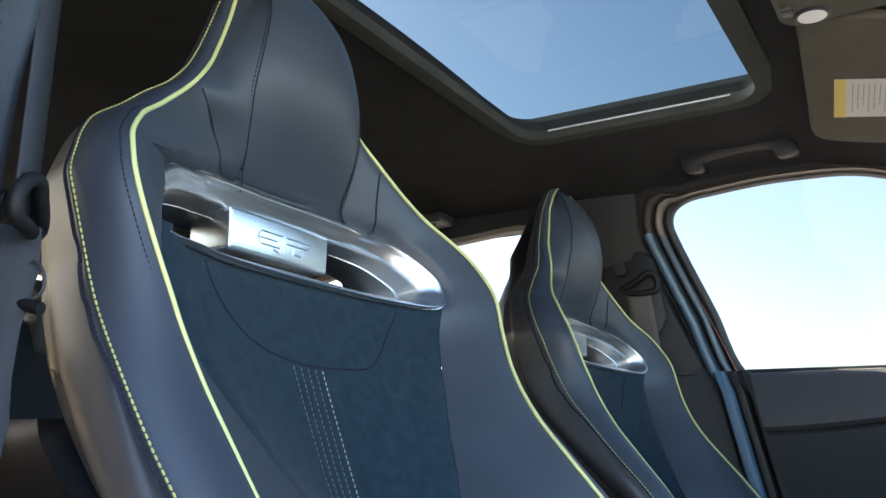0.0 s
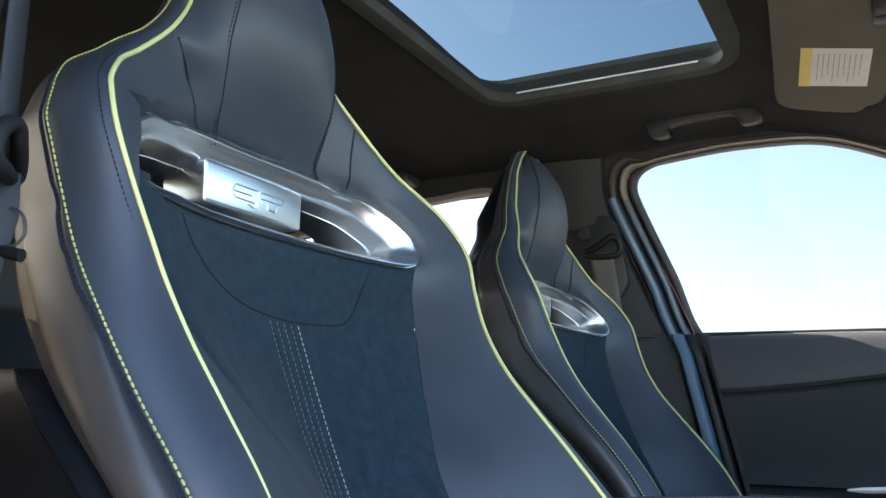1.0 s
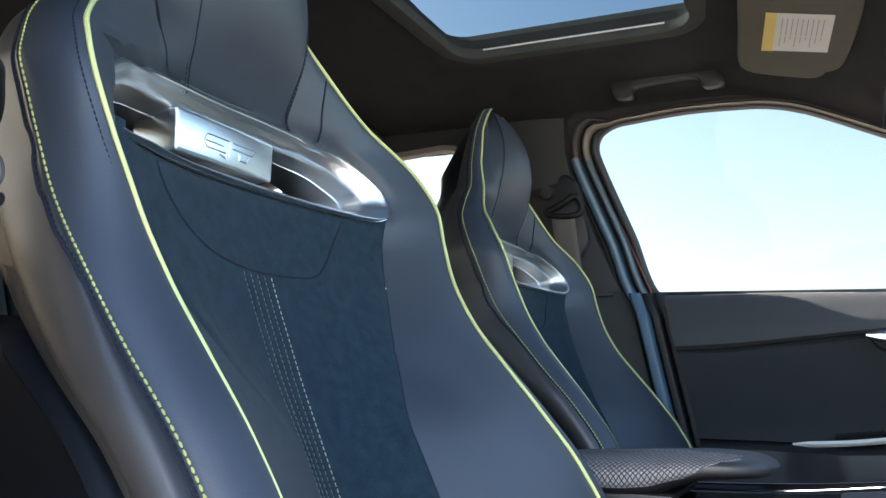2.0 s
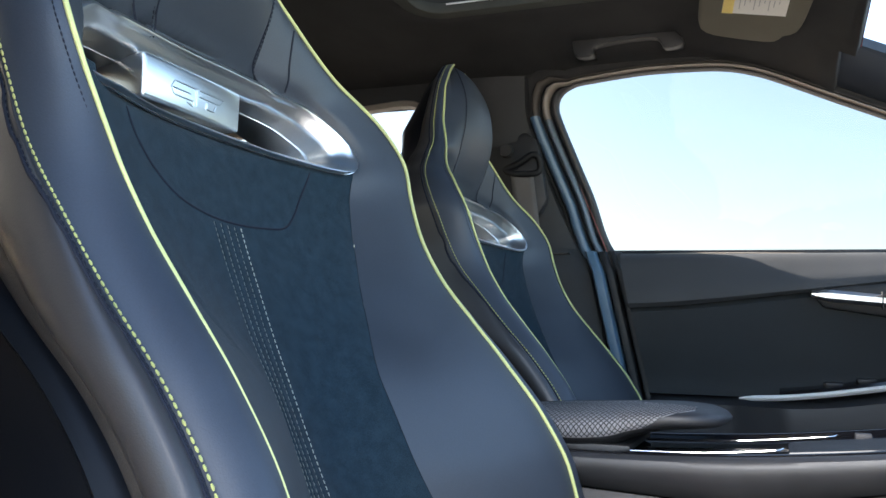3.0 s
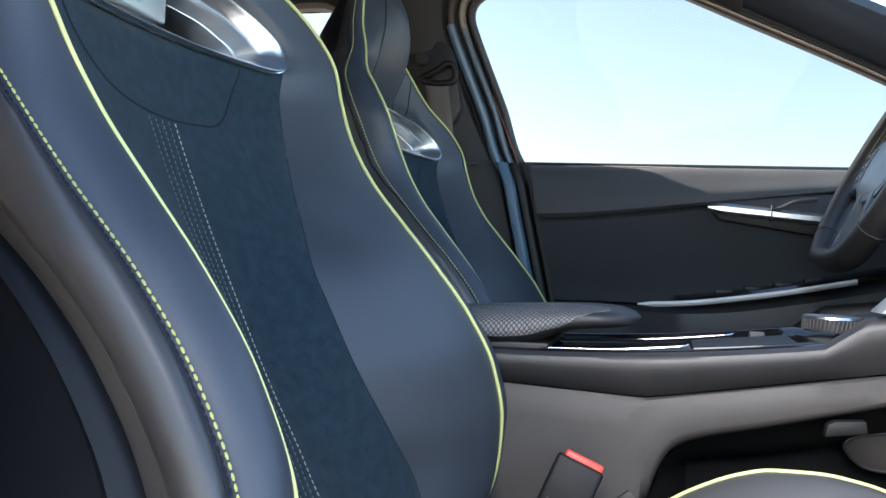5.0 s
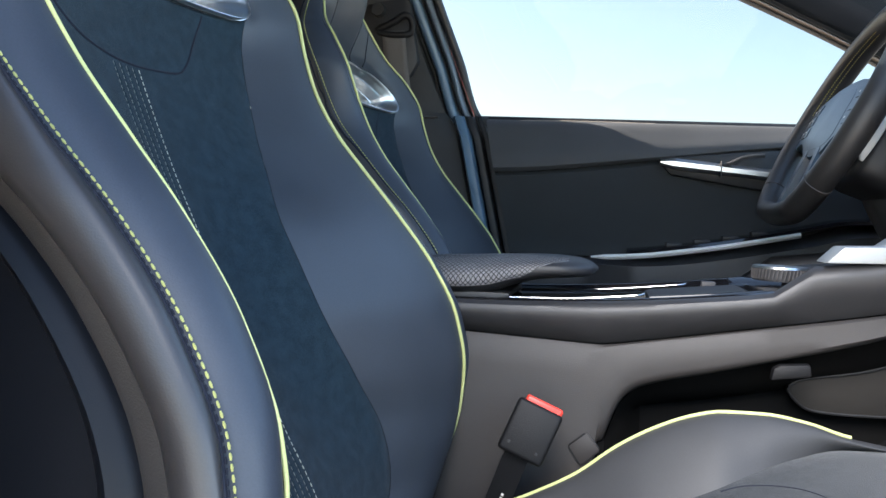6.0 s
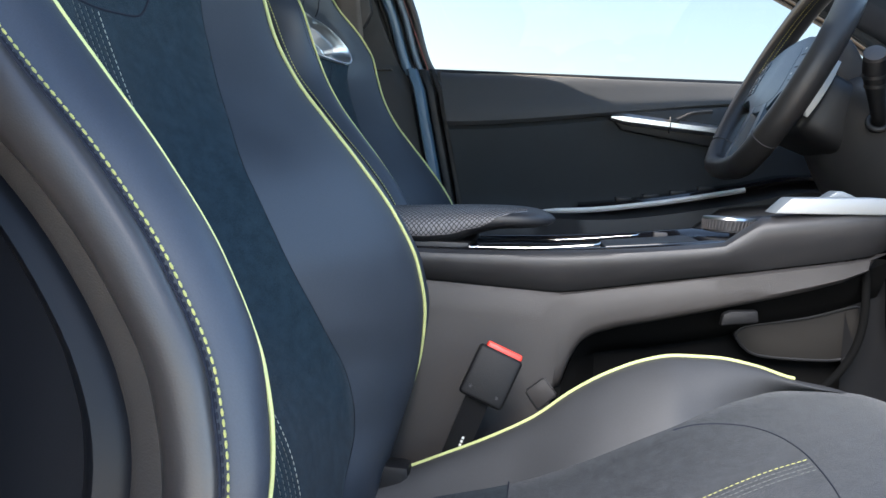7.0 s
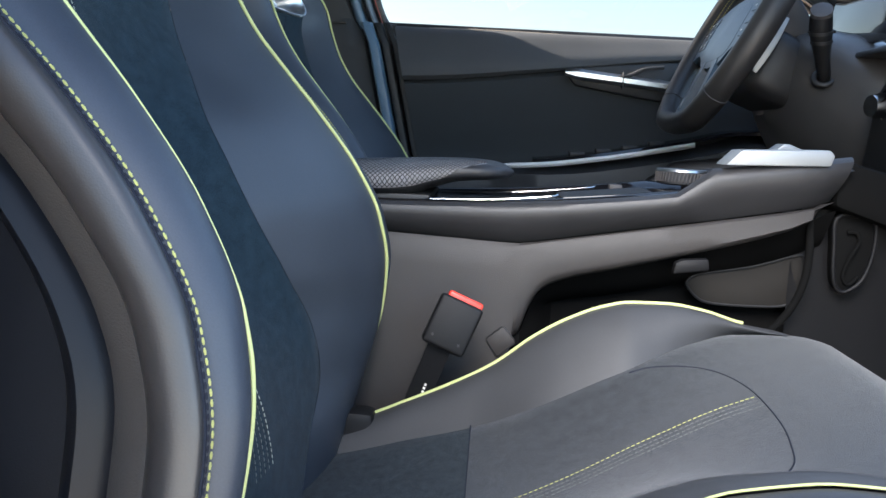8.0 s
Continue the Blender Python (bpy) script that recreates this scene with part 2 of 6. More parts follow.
def prism(outline, axis, a, b, bevel=0.0, segs=2):
    """A closed outline of pairs pulled from a to b along an axis (0 x, 1 y, 2 z), with rounded edges."""
    bm = bmesh.new()

    def at(p, h):
        q = list(p)
        q.insert(axis, h)
        return q
    lo = [bm.verts.new(at(p, a)) for p in outline]
    hi = [bm.verts.new(at(p, b)) for p in outline]
    k = len(outline)
    bm.faces.new(lo)
    bm.faces.new(hi)
    for i in range(k):
        bm.faces.new([lo[i], lo[(i + 1) % k], hi[(i + 1) % k], hi[i]])
    if bevel:
        bmesh.ops.recalc_face_normals(bm, faces=bm.faces)
        es = [e for e in bm.edges if e.calc_face_angle(0) > radians(25)]
        bmesh.ops.bevel(bm, geom=es, offset=bevel, segments=segs, profile=0.5, affect='EDGES', clamp_overlap=True)
    return bm


def box(x0, x1, y0, y1, z0, z1, bevel=0.003, segs=2):
    return prism([(x0, y0), (x1, y0), (x1, y1), (x0, y1)], 2, z0, z1, bevel, segs)


def turned(bm, m):
    bmesh.ops.transform(bm, matrix=m, verts=bm.verts)
    return bm


def stitches(curve, spacing, length, radius):
    """A run of short stitches along points, as one mesh."""
    bm = bmesh.new()
    run = 0.0
    nxt = 0.0
    for a, b in zip(curve, curve[1:]):
        L = (b - a).length
        d = (b - a) / max(L, 1e-9)
        while nxt <= run + L:
            c = a + d * (nxt - run)
            s = d.orthogonal().normalized()
            n = d.cross(s)
            e0, e1 = c - d * length / 2, c + d * length / 2
            ring0 = [bm.verts.new(e0 + (s * math.cos(q) + n * math.sin(q)) * radius * 0.6) for q in (0, 1.57, 3.14, 4.71)]
            mid = [bm.verts.new(c + (s * math.cos(q) + n * math.sin(q)) * radius) for q in (0, 1.57, 3.14, 4.71)]
            ring1 = [bm.verts.new(e1 + (s * math.cos(q) + n * math.sin(q)) * radius * 0.6) for q in (0, 1.57, 3.14, 4.71)]
            for r0, r1 in ((ring0, mid), (mid, ring1)):
                for k in range(4):
                    bm.faces.new([r0[k], r0[(k + 1) % 4], r1[(k + 1) % 4], r1[k]])
            bm.faces.new(ring0)
            bm.faces.new(ring1)
            nxt += spacing
        run += L
    return bm

# ---- front seats ----
FLOOR = 0.34
XC = smoothed([(1.31, -0.084), (1.302, -0.068), (1.29, -0.054), (1.275, -0.044), (1.25, -0.031), (1.225, -0.025), (1.20, -0.024), (1.18, -0.027), (1.15, -0.038), (1.12, -0.056), (1.10, -0.070), (1.07, -0.066), (1.013, -0.040),
               (0.937, -0.010), (0.894, 0.007), (0.853, 0.026), (0.811, 0.048), (0.74, 0.086), (0.68, 0.122), (0.601, 0.163), (0.557, 0.172), (0.45, 0.18)])
XP = smoothed([(1.31, -0.074), (1.295, -0.070), (1.28, -0.070), (1.26, -0.0715), (1.24, -0.0695), (1.22, -0.067), (1.20, -0.064), (1.15, -0.043), (1.11, -0.024), (1.07, 0.008), (1.03, 0.032), (0.99, 0.045), (0.95, 0.061),
               (0.91, 0.085), (0.87, 0.118), (0.83, 0.152), (0.78, 0.189), (0.73, 0.213), (0.68, 0.221), (0.63, 0.217), (0.57, 0.20), (0.45, 0.16)])
UP = smoothed([(1.31, 0.018), (1.301, 0.036), (1.288, 0.050), (1.265, 0.062), (1.23, 0.074), (1.19, 0.092), (1.15, 0.124), (1.11, 0.168), (1.085, 0.200), (1.06, 0.219), (1.03, 0.226), (0.99, 0.219),
               (0.95, 0.212), (0.91, 0.210), (0.87, 0.212), (0.83, 0.215), (0.78, 0.223), (0.73, 0.233), (0.68, 0.246), (0.63, 0.254), (0.57, 0.245), (0.45, 0.22)])
US = smoothed([(1.31, 0.022), (1.301, 0.041), (1.288, 0.056), (1.265, 0.070), (1.23, 0.082), (1.19, 0.100), (1.15, 0.133), (1.125, 0.164), (1.11, 0.181), (1.085, 0.212), (1.06, 0.228), (1.03, 0.240), (0.99, 0.239),
               (0.95, 0.240), (0.91, 0.245), (0.87, 0.249), (0.83, 0.251), (0.78, 0.257), (0.73, 0.266), (0.68, 0.276), (0.63, 0.284), (0.57, 0.28), (0.45, 0.25)])
XS = smoothed([(1.31, -0.086), (1.295, -0.081), (1.28, -0.081), (1.26, -0.0825), (1.24, -0.083), (1.20, -0.080), (1.15, -0.064), (1.125, -0.057), (1.11, -0.053), (1.07, -0.034), (1.03, -0.012), (0.99, 0.005), (0.95, 0.026), (0.91, 0.060),
               (0.87, 0.096), (0.83, 0.1335), (0.78, 0.1725), (0.73, 0.199), (0.68, 0.2085), (0.63, 0.2065), (0.57, 0.19), (0.45, 0.15)])
PW = smoothed([(1.31, 0.012), (1.304, 0.026), (1.294, 0.040), (1.275, 0.056), (1.23, 0.073), (1.19, 0.085), (1.15, 0.092), (1.10, 0.090), (1.07, 0.130), (1.013, 0.176), (0.945, 0.160), (0.87, 0.118), (0.81, 0.083),
               (0.755, 0.078), (0.69, 0.098), (0.64, 0.126), (0.586, 0.132), (0.543, 0.10), (0.45, 0.08)])


XE = smoothed([(1.31, -0.086), (1.295, -0.078), (1.28, -0.071), (1.25, -0.060), (1.23, -0.055), (1.20, -0.050), (1.18, -0.049), (1.15, -0.051), (1.13, -0.055), (1.11, -0.061), (1.09, -0.066),
               (1.07, -0.046), (1.04, -0.019), (1.013, 0.000), (0.99, 0.0), (0.97, 0.0045), (0.945, 0.0125)])


def edge_x(z):
    return XE(z) if z > 0.945 else 0.65 * XC(z) + 0.35 * XP(z) - 0.001


def quad_curve(a, c, b, n):
    out = []
    for i in range(n + 1):
        t = i / n
        out.append((a[0] * (1 - t)**2 + 2 * c[0] * t * (1 - t) + b[0] * t * t, a[1] * (1 - t)**2 + 2 * c[1] * t * (1 - t) + b[1] * t * t))
    return out


def sec_panel(z):
    e, c = edge_x(z), XC(z)
    p = PW(z)
    head = max(0.0, min(1.0, (z - 1.08) / 0.06))
    n = 14
    row = []
    for i in range(n + 1):
        s = i / n
        dep = s**2 * (1 - head) + s**5 * head
        row.append((p * s, c + (e - c) * dep))
    row[-1] = (row[-1][0], row[-1][1] - 0.0025)
    return row


def near_edge(z):
    return edge_x(z) - 0.022 * max(0.0, min(1.0, (0.80 - z) / 0.12))


SEAM_F = smoothed([(1.075, 0.40), (1.094, 0.46), (1.11, 0.53), (1.13, 0.62), (1.15, 0.69), (1.178, 0.76), (1.21, 0.78), (1.26, 0.78), (1.31, 0.80)])
WING_V = smoothed([(1.075, 0.060), (1.086, 0.064), (1.11, 0.076), (1.13, 0.095), (1.15, 0.117), (1.17, 0.105), (1.20, 0.088), (1.31, 0.02)])


def head_seam(z):
    """Stitched seam on the outboard side of the head pad."""
    f = SEAM_F(z)
    e, c = edge_x(z), XC(z)
    rise = max(0.0, min(1.0, (z - 1.10) / 0.05))
    return (PW(z) * f, c + (e - c) * (f * f * (1 - rise) + 0.35 * rise))


def sec_pad_near(z):
    v, x = head_seam(z)
    c = XC(z)
    return [(v * i / 14, c + (x - c) * (i / 14)**3) for i in range(15)]


def wing_point(z):
    """Seam between the head pad's side facet and the wing."""
    w = min(WING_V(z), UP(z) - 0.006)
    full = sec_bolster(z)
    return (w, float(np.interp(w, [q[0] for q in full], [q[1] for q in full])) - 0.001)


def sec_head_side(z):
    """Facet from the stitched seam to the wing seam, then the wing out to the piping."""
    s, w, b = head_seam(z), wing_point(z), (UP(z), XP(z) - 0.001)
    m = ((s[0] + w[0]) / 2, (s[1] + w[1]) / 2 + 0.002)
    c = (w[0] * 0.5 + b[0] * 0.5, w[1] * 0.55 + b[1] * 0.45 - 0.001)
    return quad_curve(s, m, w, 10) + quad_curve(w, c, b, 10)[1:]


def sec_panel_near(z):
    """Outboard half of the centre panel, hollower low down."""
    k = 0.022 * max(0.0, min(1.0, (0.80 - z) / 0.12))
    p = PW(z)
    return [(v, x - k * (v / p)**2) for v, x in sec_panel(z)]


def sec_bolster_flat(z):
    """Outboard side: the inner face drops straight to the suede."""
    a, b = (PW(z), near_edge(z) - 0.002), (UP(z), XP(z) - 0.001)
    k = max(0.0, min(1.0, (0.98 - z) / 0.08))
    full = sec_bolster(z)
    c = (a[0] * 0.5 + b[0] * 0.5, a[1] * 0.5 + b[1] * 0.5 - 0.004)
    flat = quad_curve(a, c, b, 20)
    if z > 1.075:
        t = min(1.0, (z - 1.075) / 0.012)
        return [(p[0] * (1 - t) + q[0] * t, p[1] * (1 - t) + q[1] * t) for p, q in zip(full, sec_head_side(z))]
    return [(p[0] * (1 - k) + q[0] * k, p[1] * (1 - k) + q[1] * k) for p, q in zip(full, flat)]


def sec_bolster(z):
    a, b = (PW(z), edge_x(z) - 0.002), (UP(z), XP(z) - 0.001)
    bulge = 0.010 * max(0, min(1, (1.0 - z) / 0.06)) + 0.02 * max(0, min(1, (0.9 - z) / 0.15))
    c = (a[0] * 0.42 + b[0] * 0.58, (a[1] * 0.42 + b[1] * 0.58) + bulge + (0.004 if z < 1.0 else 0.004))
    return quad_curve(a, c, b, 20)


def sec_band(z):
    a, b = (UP(z) + 0.001, XP(z) - 0.001), (US(z), XS(z))
    w = 0.011 + 0.006 * max(0, min(1, (0.92 - z) / 0.15))
    c = (a[0] * 0.6 + b[0] * 0.4 + w * 0.7, a[1] * 0.6 + b[1] * 0.4 + w)
    return quad_curve(a, c, b, 8)


SIDE = smoothed([(1.31, 0.003), (1.28, 0.009), (1.2, 0.016), (1.08, 0.034), (1.0, 0.050), (0.92, 0.055), (0.86, 0.048), (0.82, 0.038), (0.76, 0.030), (0.71, 0.026), (0.66, 0.025), (0.45, 0.025)])
GAP = smoothed([(1.31, 0.002), (1.15, 0.010), (1.0, 0.022), (0.90, 0.030), (0.82, 0.028), (0.75, 0.026), (0.70, 0.022), (0.45, 0.022)])


def tuck(z):
    """How far the outer roll is drawn in towards the shoulder."""
    return max(0.0, min(1.0, (z - 0.84) / 0.14))


def sec_side(z):
    """Fat roll outside the seam, turning back to the strip."""
    d, w, x = SIDE(z), US(z), XS(z)
    k0 = min(1.0, d / 0.03)
    swell = 0.019 * k0 * (1 - 0.80 * tuck(z))
    n = 18
    row = []
    for i in range(n + 1):
        a = math.pi * 0.92 * i / n
        k = i / n
        back = (1 - math.cos(a)) / (1 - math.cos(math.pi * 0.92))
        lift = 0.0035 * k0 * math.sin(min(math.pi, a * 2.2)) * (1 - tuck(z))
        row.append((w - (0.004 + 0.010 * tuck(z)) * k * k0 + swell * math.sin(a)**0.75, x + 0.0003 + lift - d * back**1.35))
    return row


def sec_strip(z):
    d, g, w = SIDE(z), GAP(z), US(z) - (0.004 + 0.010 * tuck(z)) * min(1.0, SIDE(z) / 0.03)
    x = XS(z) - d
    return [(w - 0.001, x + 0.001), (w - 0.004, x - g * 0.25), (w - 0.006, x - g * 0.6), (w - 0.010, x - g)]


BEZEL_OUT = [(0, 1.094), (0.05, 1.093), (0.094, 1.088), (0.108, 1.082), (0.14, 1.077), (0.166, 1.060), (0.179, 1.040), (0.179, 1.021), (0.168, 1.0115), (0.147, 1.009), (0.09, 1.010), (0.045, 1.0115), (0, 1.012)]
BEZEL_IN = [(0, 1.069), (0.05, 1.068), (0.082, 1.0655), (0.10, 1.064), (0.131, 1.057), (0.149, 1.046), (0.161, 1.035), (0.1615, 1.026), (0.154, 1.0195), (0.128, 1.0190), (0.09, 1.0205), (0.045, 1.023), (0, 1.0245)]


def ring(half, n):
    """A closed mirror-symmetric loop of (v, z)."""
    pts = [Vector((v, z, 0)) for v, z in half]
    a = polyline(pts, n // 2 + 1)
    loop = [(p.x, p.y) for p in a]
    return loop + [(-v, z) for v, z in reversed(loop[1:-1])]


RIM = np.array(ring(BEZEL_OUT, 160))


def insert_x(v, z):
    return -0.040 + 0.040 * (v / 0.173)**2 - 0.5 * (z - 1.013)


def in_insert(c, grow=0.004):
    v = abs(c.y)
    if v > (0.172 if c.y > 0 else 0.160):
        return False
    hi = np.interp(v, [0, 0.05, 0.094, 0.108, 0.14, 0.16, 0.172], [1.094, 1.093, 1.088, 1.082, 1.075, 1.06, 1.045]) - grow
    lo = np.interp(v, [0, 0.09, 0.147, 0.172], [1.012, 1.010, 1.009, 1.015]) + grow
    return lo < c.z < hi


def settle(p):
    """Leather and suede dip to the bezel's rim."""
    d = float(np.sqrt(((RIM - np.array((p.y, p.z)))**2).sum(1).min()))
    if in_insert(p, 0.0):
        d = 0.0
    k = max(0.0, min(1.0, (d - 0.001) / 0.010))
    k = k * k * (3 - 2 * k)
    k = max(k, min(1.0, (-p.y - 0.146) / 0.014))
    p.x = (insert_x(p.y, p.z) - 0.0025) * (1 - k) + p.x * k
    return p


def levels(a, b, step=0.006):
    n = max(2, int(round((b - a) / step)))
    return [a + (b - a) * i / n for i in range(n + 1)]


def sheet(sec, zs, sign, skip=None, both=False, rim=False, near=None):
    bm = bmesh.new()
    rows = []
    for z in zs:
        s = sec(z)
        if both:
            rows.append([Vector((x, -v, z)) for v, x in reversed((near or sec)(z)[1:])] + [Vector((x, v, z)) for v, x in s])
        else:
            rows.append([Vector((x, sign * v, z)) for v, x in s])
    if rim:
        rows = [[settle(p) for p in r] for r in rows]
    add_grid(bm, rows, skip=skip)
    return bm


def seat_curve(uf, xf, sign, z0, z1, n=160, out=0.0):
    return [Vector((xf(z) + out, sign * uf(z), z)) for z in levels(z0, z1, (z1 - z0) / n)]


def build_seat():
    seat = thing("front_seat", (0.2, 0, FLOOR), "navy leather and suede sports seat with lime piping", "car seat", "front seats")
    top = 1.3065
    full = levels(0.47, top)
    # backrest
    part("suede_panel", sheet(sec_panel, levels(0.47, 1.02), 1, lambda c: in_insert(c), True, True, sec_panel_near), SUEDE, seat, "dark navy suede centre panel")
    pad = sheet(sec_panel, levels(1.080, top, 0.006), 1, lambda c: in_insert(c), True, True, sec_pad_near)
    part("headrest_pad", pad, LEATHER, seat, "smooth navy leather head pad")
    for s in (-1, 1):
        if s > 0:
            part("bolster", sheet(sec_bolster, full, s, lambda c: in_insert(c), False, True), LEATHER, seat)
        else:
            part("bolster", sheet(sec_bolster_flat, levels(1.0, top), s, lambda c: in_insert(c), False, True), LEATHER, seat)
            part("bolster_inner", sheet(sec_bolster_flat, levels(0.47, 1.0), s, lambda c: in_insert(c), False, True), SUEDE, seat)
        part("piping", tube([p - Vector((0.0026 * max(0, min(1, (0.98 - p.z) / 0.16, (p.z - 0.71) / 0.04)) * (s < 0), 0, 0)) for p in seat_curve(UP, XP, s, 0.55, top, 200, 0.0004)], 0.0018 if s > 0 else (lambda q: 0.0013 + 0.0005 * max(0, min(1, (q - 0.5) * 5))), 8), LIME, seat, "bright lime green piping")
        part("side_band", sheet(sec_band, full, s), LEATHER_BAND, seat)
        part("outer_bolster", sheet(sec_side, full, s), LEATHER_SIDE, seat)
        part("side_back", sheet(sec_strip, levels(0.905, top), s), LEATHER_SIDE, seat)
        bm = bmesh.new()
        rows = []
        for z in levels(0.47, 0.916):
            r = max(0.0, (z - 0.890) / 0.026)
            cutback = 1 - math.sqrt(max(0.0, 1 - r * r))
            q = sec_strip(z)
            a, b = q[0], q[-1]
            x0, x1 = a[1] - (a[1] - b[1]) * 0.5 * cutback, b[1] + (a[1] - b[1]) * 0.3 * cutback
            rows.append([Vector((x0 + (x1 - x0) * k, s * (a[0] + (b[0] - a[0]) * k + 0.0025 * math.sin(math.pi * k)**0.5), z)) for k in (0, 0.08, 0.25, 0.5, 0.75, 0.92, 1)])
        add_grid(bm, rows)
        part("side_strip", bm, STRIP, seat, "grey vinyl strip along the backrest side")
        run = [Vector((XS(z) + 0.0040, s * (US(z) + 0.0012), z)) for z in levels(0.5, 1.302, 0.003)]
        part("stitching", stitches(run, 0.0046, 0.0033, 0.00075), THREAD, seat, "lime contrast stitching")
        run = []
        for z in levels(0.5, 1.302, 0.003):
            q = sec_side(z)
            want = 0.0042 * min(1.0, SIDE(z) / 0.02)
            k = next(i for i in range(1, len(q)) if math.dist(q[i], q[0]) > want or i == len(q) - 1)
            run.append(Vector((q[k][1] + 0.0002, s * (q[k][0] + 0.0003), z)))
        for i in range(1, len(run) - 1):
            run[i] = (run[i - 1] + run[i] * 2 + run[i + 1]) / 4
        part("seam", tube(run, 0.0011, 6), THREAD_DARK, seat)
        part("seam_stitching", stitches([p + Vector((0.0016, -s * 0.0004, 0)) for p in run], 0.0046, 0.0032, 0.0007), THREAD_DARK, seat)
        run = [Vector((XP(z) - 0.0035, s * (UP(z) + 0.0062), z)) for z in levels(0.6, 1.285, 0.003)]
        part("seam_stitching", stitches(run, 0.0038, 0.0026, 0.0005), THREAD_DARK, seat)
    # rear board
    bm = bmesh.new()
    rows = []
    for z in full:
        w, xs = sec_strip(z)[-1]
        w, xs = w + 0.001, xs + 0.002
        k = 0.1 + 0.9 * max(0, min(1, (1.31 - z) / 0.12))
        half = [(w, xs), (w * 0.9, xs - 0.02 * k), (w * 0.75, xs - 0.04 * k), (w * 0.5, xs - 0.055 * k), (w * 0.25, xs - 0.062 * k), (0, xs - 0.065 * k)]
        rows.append([Vector((x, -v, z)) for v, x in half[:-1]] + [Vector((x, v, z)) for v, x in reversed(half)])
    add_grid(bm, rows, skip=lambda c: 1.015 < c.z < 1.09 and abs(c.y) < 0.15)
    part("rear_board", bm, SHELL, seat, "black rear board of the backrest")
    # lower shell wings
    for s in (-1, 1):
        bm = bmesh.new()
        rows = []
        for z in levels(0.45, 0.888, 0.010):
            w, xf = US(z) - 0.006, XS(z) - SIDE(z) - GAP(z) + 0.003
            r = max(0.0, (z - 0.862) / 0.026)
            turn = 1 - math.sqrt(max(0.0, 1 - r * r))
            cut = 0.012 * turn
            prof = [(w - 0.03, xf - 0.006 - cut), (w - 0.016, xf - cut), (w - 0.008, xf - 0.002 - cut), (w - 0.003, xf - 0.008 - cut), (w - 0.0008, xf - 0.014 - cut), (w + 0.0004, xf - 0.017 - cut), (w - 0.0008, xf - 0.020 - cut), (w - 0.006, xf - 0.025 - cut), (w - 0.008, xf - 0.06), (w - 0.009, xf - 0.10), (w - 0.012, xf - 0.16), (w - 0.03, xf - 0.17)]
            rows.append([Vector((x, s * (v - 0.012 * turn), z)) for v, x in prof])
        vs = add_grid(bm, rows)
        bm.faces.new(vs[-1])
        part("side_shell", bm, SHELL, seat, "black plastic shell with rounded upper corner")
    # rounded suede seam and centre stitches
    seam = [(-0.122, 1.004), (-0.113, 0.985), (-0.098, 0.965), (-0.073, 0.949), (-0.036, 0.9405), (0.0, 0.938), (0.036, 0.9395), (0.065, 0.943), (0.083, 0.955), (0.098, 0.972), (0.113, 0.99), (0.122, 1.004)]

    def on_panel(v, z, out=0.0):
        s = abs(v) / PW(z)
        hollow = 0.022 * max(0.0, min(1.0, (0.80 - z) / 0.12)) * s**2 if v < 0 else 0.0
        return Vector((XC(z) + (edge_x(z) - XC(z)) * s**2 - hollow + out, v, z))
    line = polyline([(0, a, b) for a, b in seam], 90)
    part("seam", tube([on_panel(p.y, p.z, -0.0001) for p in line], 0.0012, 6), THREAD_DARK, seat)
    sway = smoothed([(0.93, 0.004), (0.89, 0.005), (0.85, 0.003), (0.80, -0.001), (0.75, -0.005), (0.70, -0.009), (0.65, -0.013), (0.55, -0.013)])
    for k, off in enumerate((-0.036, -0.027, -0.018, -0.009, 0.0)):
        run = [on_panel(sway(z) + off, z, 0.0003) for z in levels(0.56, 0.936, 0.003)]
        if k < 4:
            part("seam", tube([p + Vector((-0.0004, 0.0018, 0)) for p in run], 0.0007, 6), SUEDE, seat)
        part("stitching", stitches(run, 0.0048, 0.0031, 0.00042 if k == 4 else 0.00034), THREAD_WHITE if k == 4 else THREAD_GREY, seat, "pale contrast stitching" if k == 4 else "")
    # head pad seams
    for s in (-1, 1):
        run = []
        for z in levels(1.084, 1.298, 0.003):
            f = float(np.interp(z, [1.084, 1.15, 1.30], [0.95, 0.90, 0.86]))
            head = max(0.0, min(1.0, (z - 1.08) / 0.06))
            v, x = head_seam(z) if s < 0 else (PW(z) * f, XC(z) + (edge_x(z) - XC(z)) * (f**2 * (1 - head) + f**5 * head))
            run.append(Vector((x + 0.0002, s * v, z)))
        for _ in range(6):
            run = [run[0]] + [(a + b * 2 + c) / 4 for a, b, c in zip(run, run[1:], run[2:])] + [run[-1]]
        part("seam", tube(run, 0.0007, 6), THREAD_DARK, seat)
        part("seam_stitching", stitches([p + Vector((-0.0006, s * 0.0028, 0)) for p in run], 0.0042, 0.0028, 0.0005), THREAD_DARK, seat)
    # wing seam beside the head pad
    for s in (-1, 1):
        run = []
        for z in levels(1.086, 1.150, 0.004):
            sec = sec_bolster(z)
            want = float(np.interp(z, [1.086, 1.11, 1.13, 1.150], [0.124, 0.120, 0.118, 0.120]))
            v, x = wing_point(z) if s < 0 else (want, float(np.interp(want, [q[0] for q in sec], [q[1] for q in sec])))
            run.append(Vector((x + 0.0002, s * v, z)))
        part("seam", tube(polyline([tuple(p) for p in run[::3]], 40), 0.0010, 6), THREAD_DARK, seat)
    # handle insert
    frame_part = part("insert_bezel", bezel(), SATIN, seat, "brushed satin silver bezel round a slot")
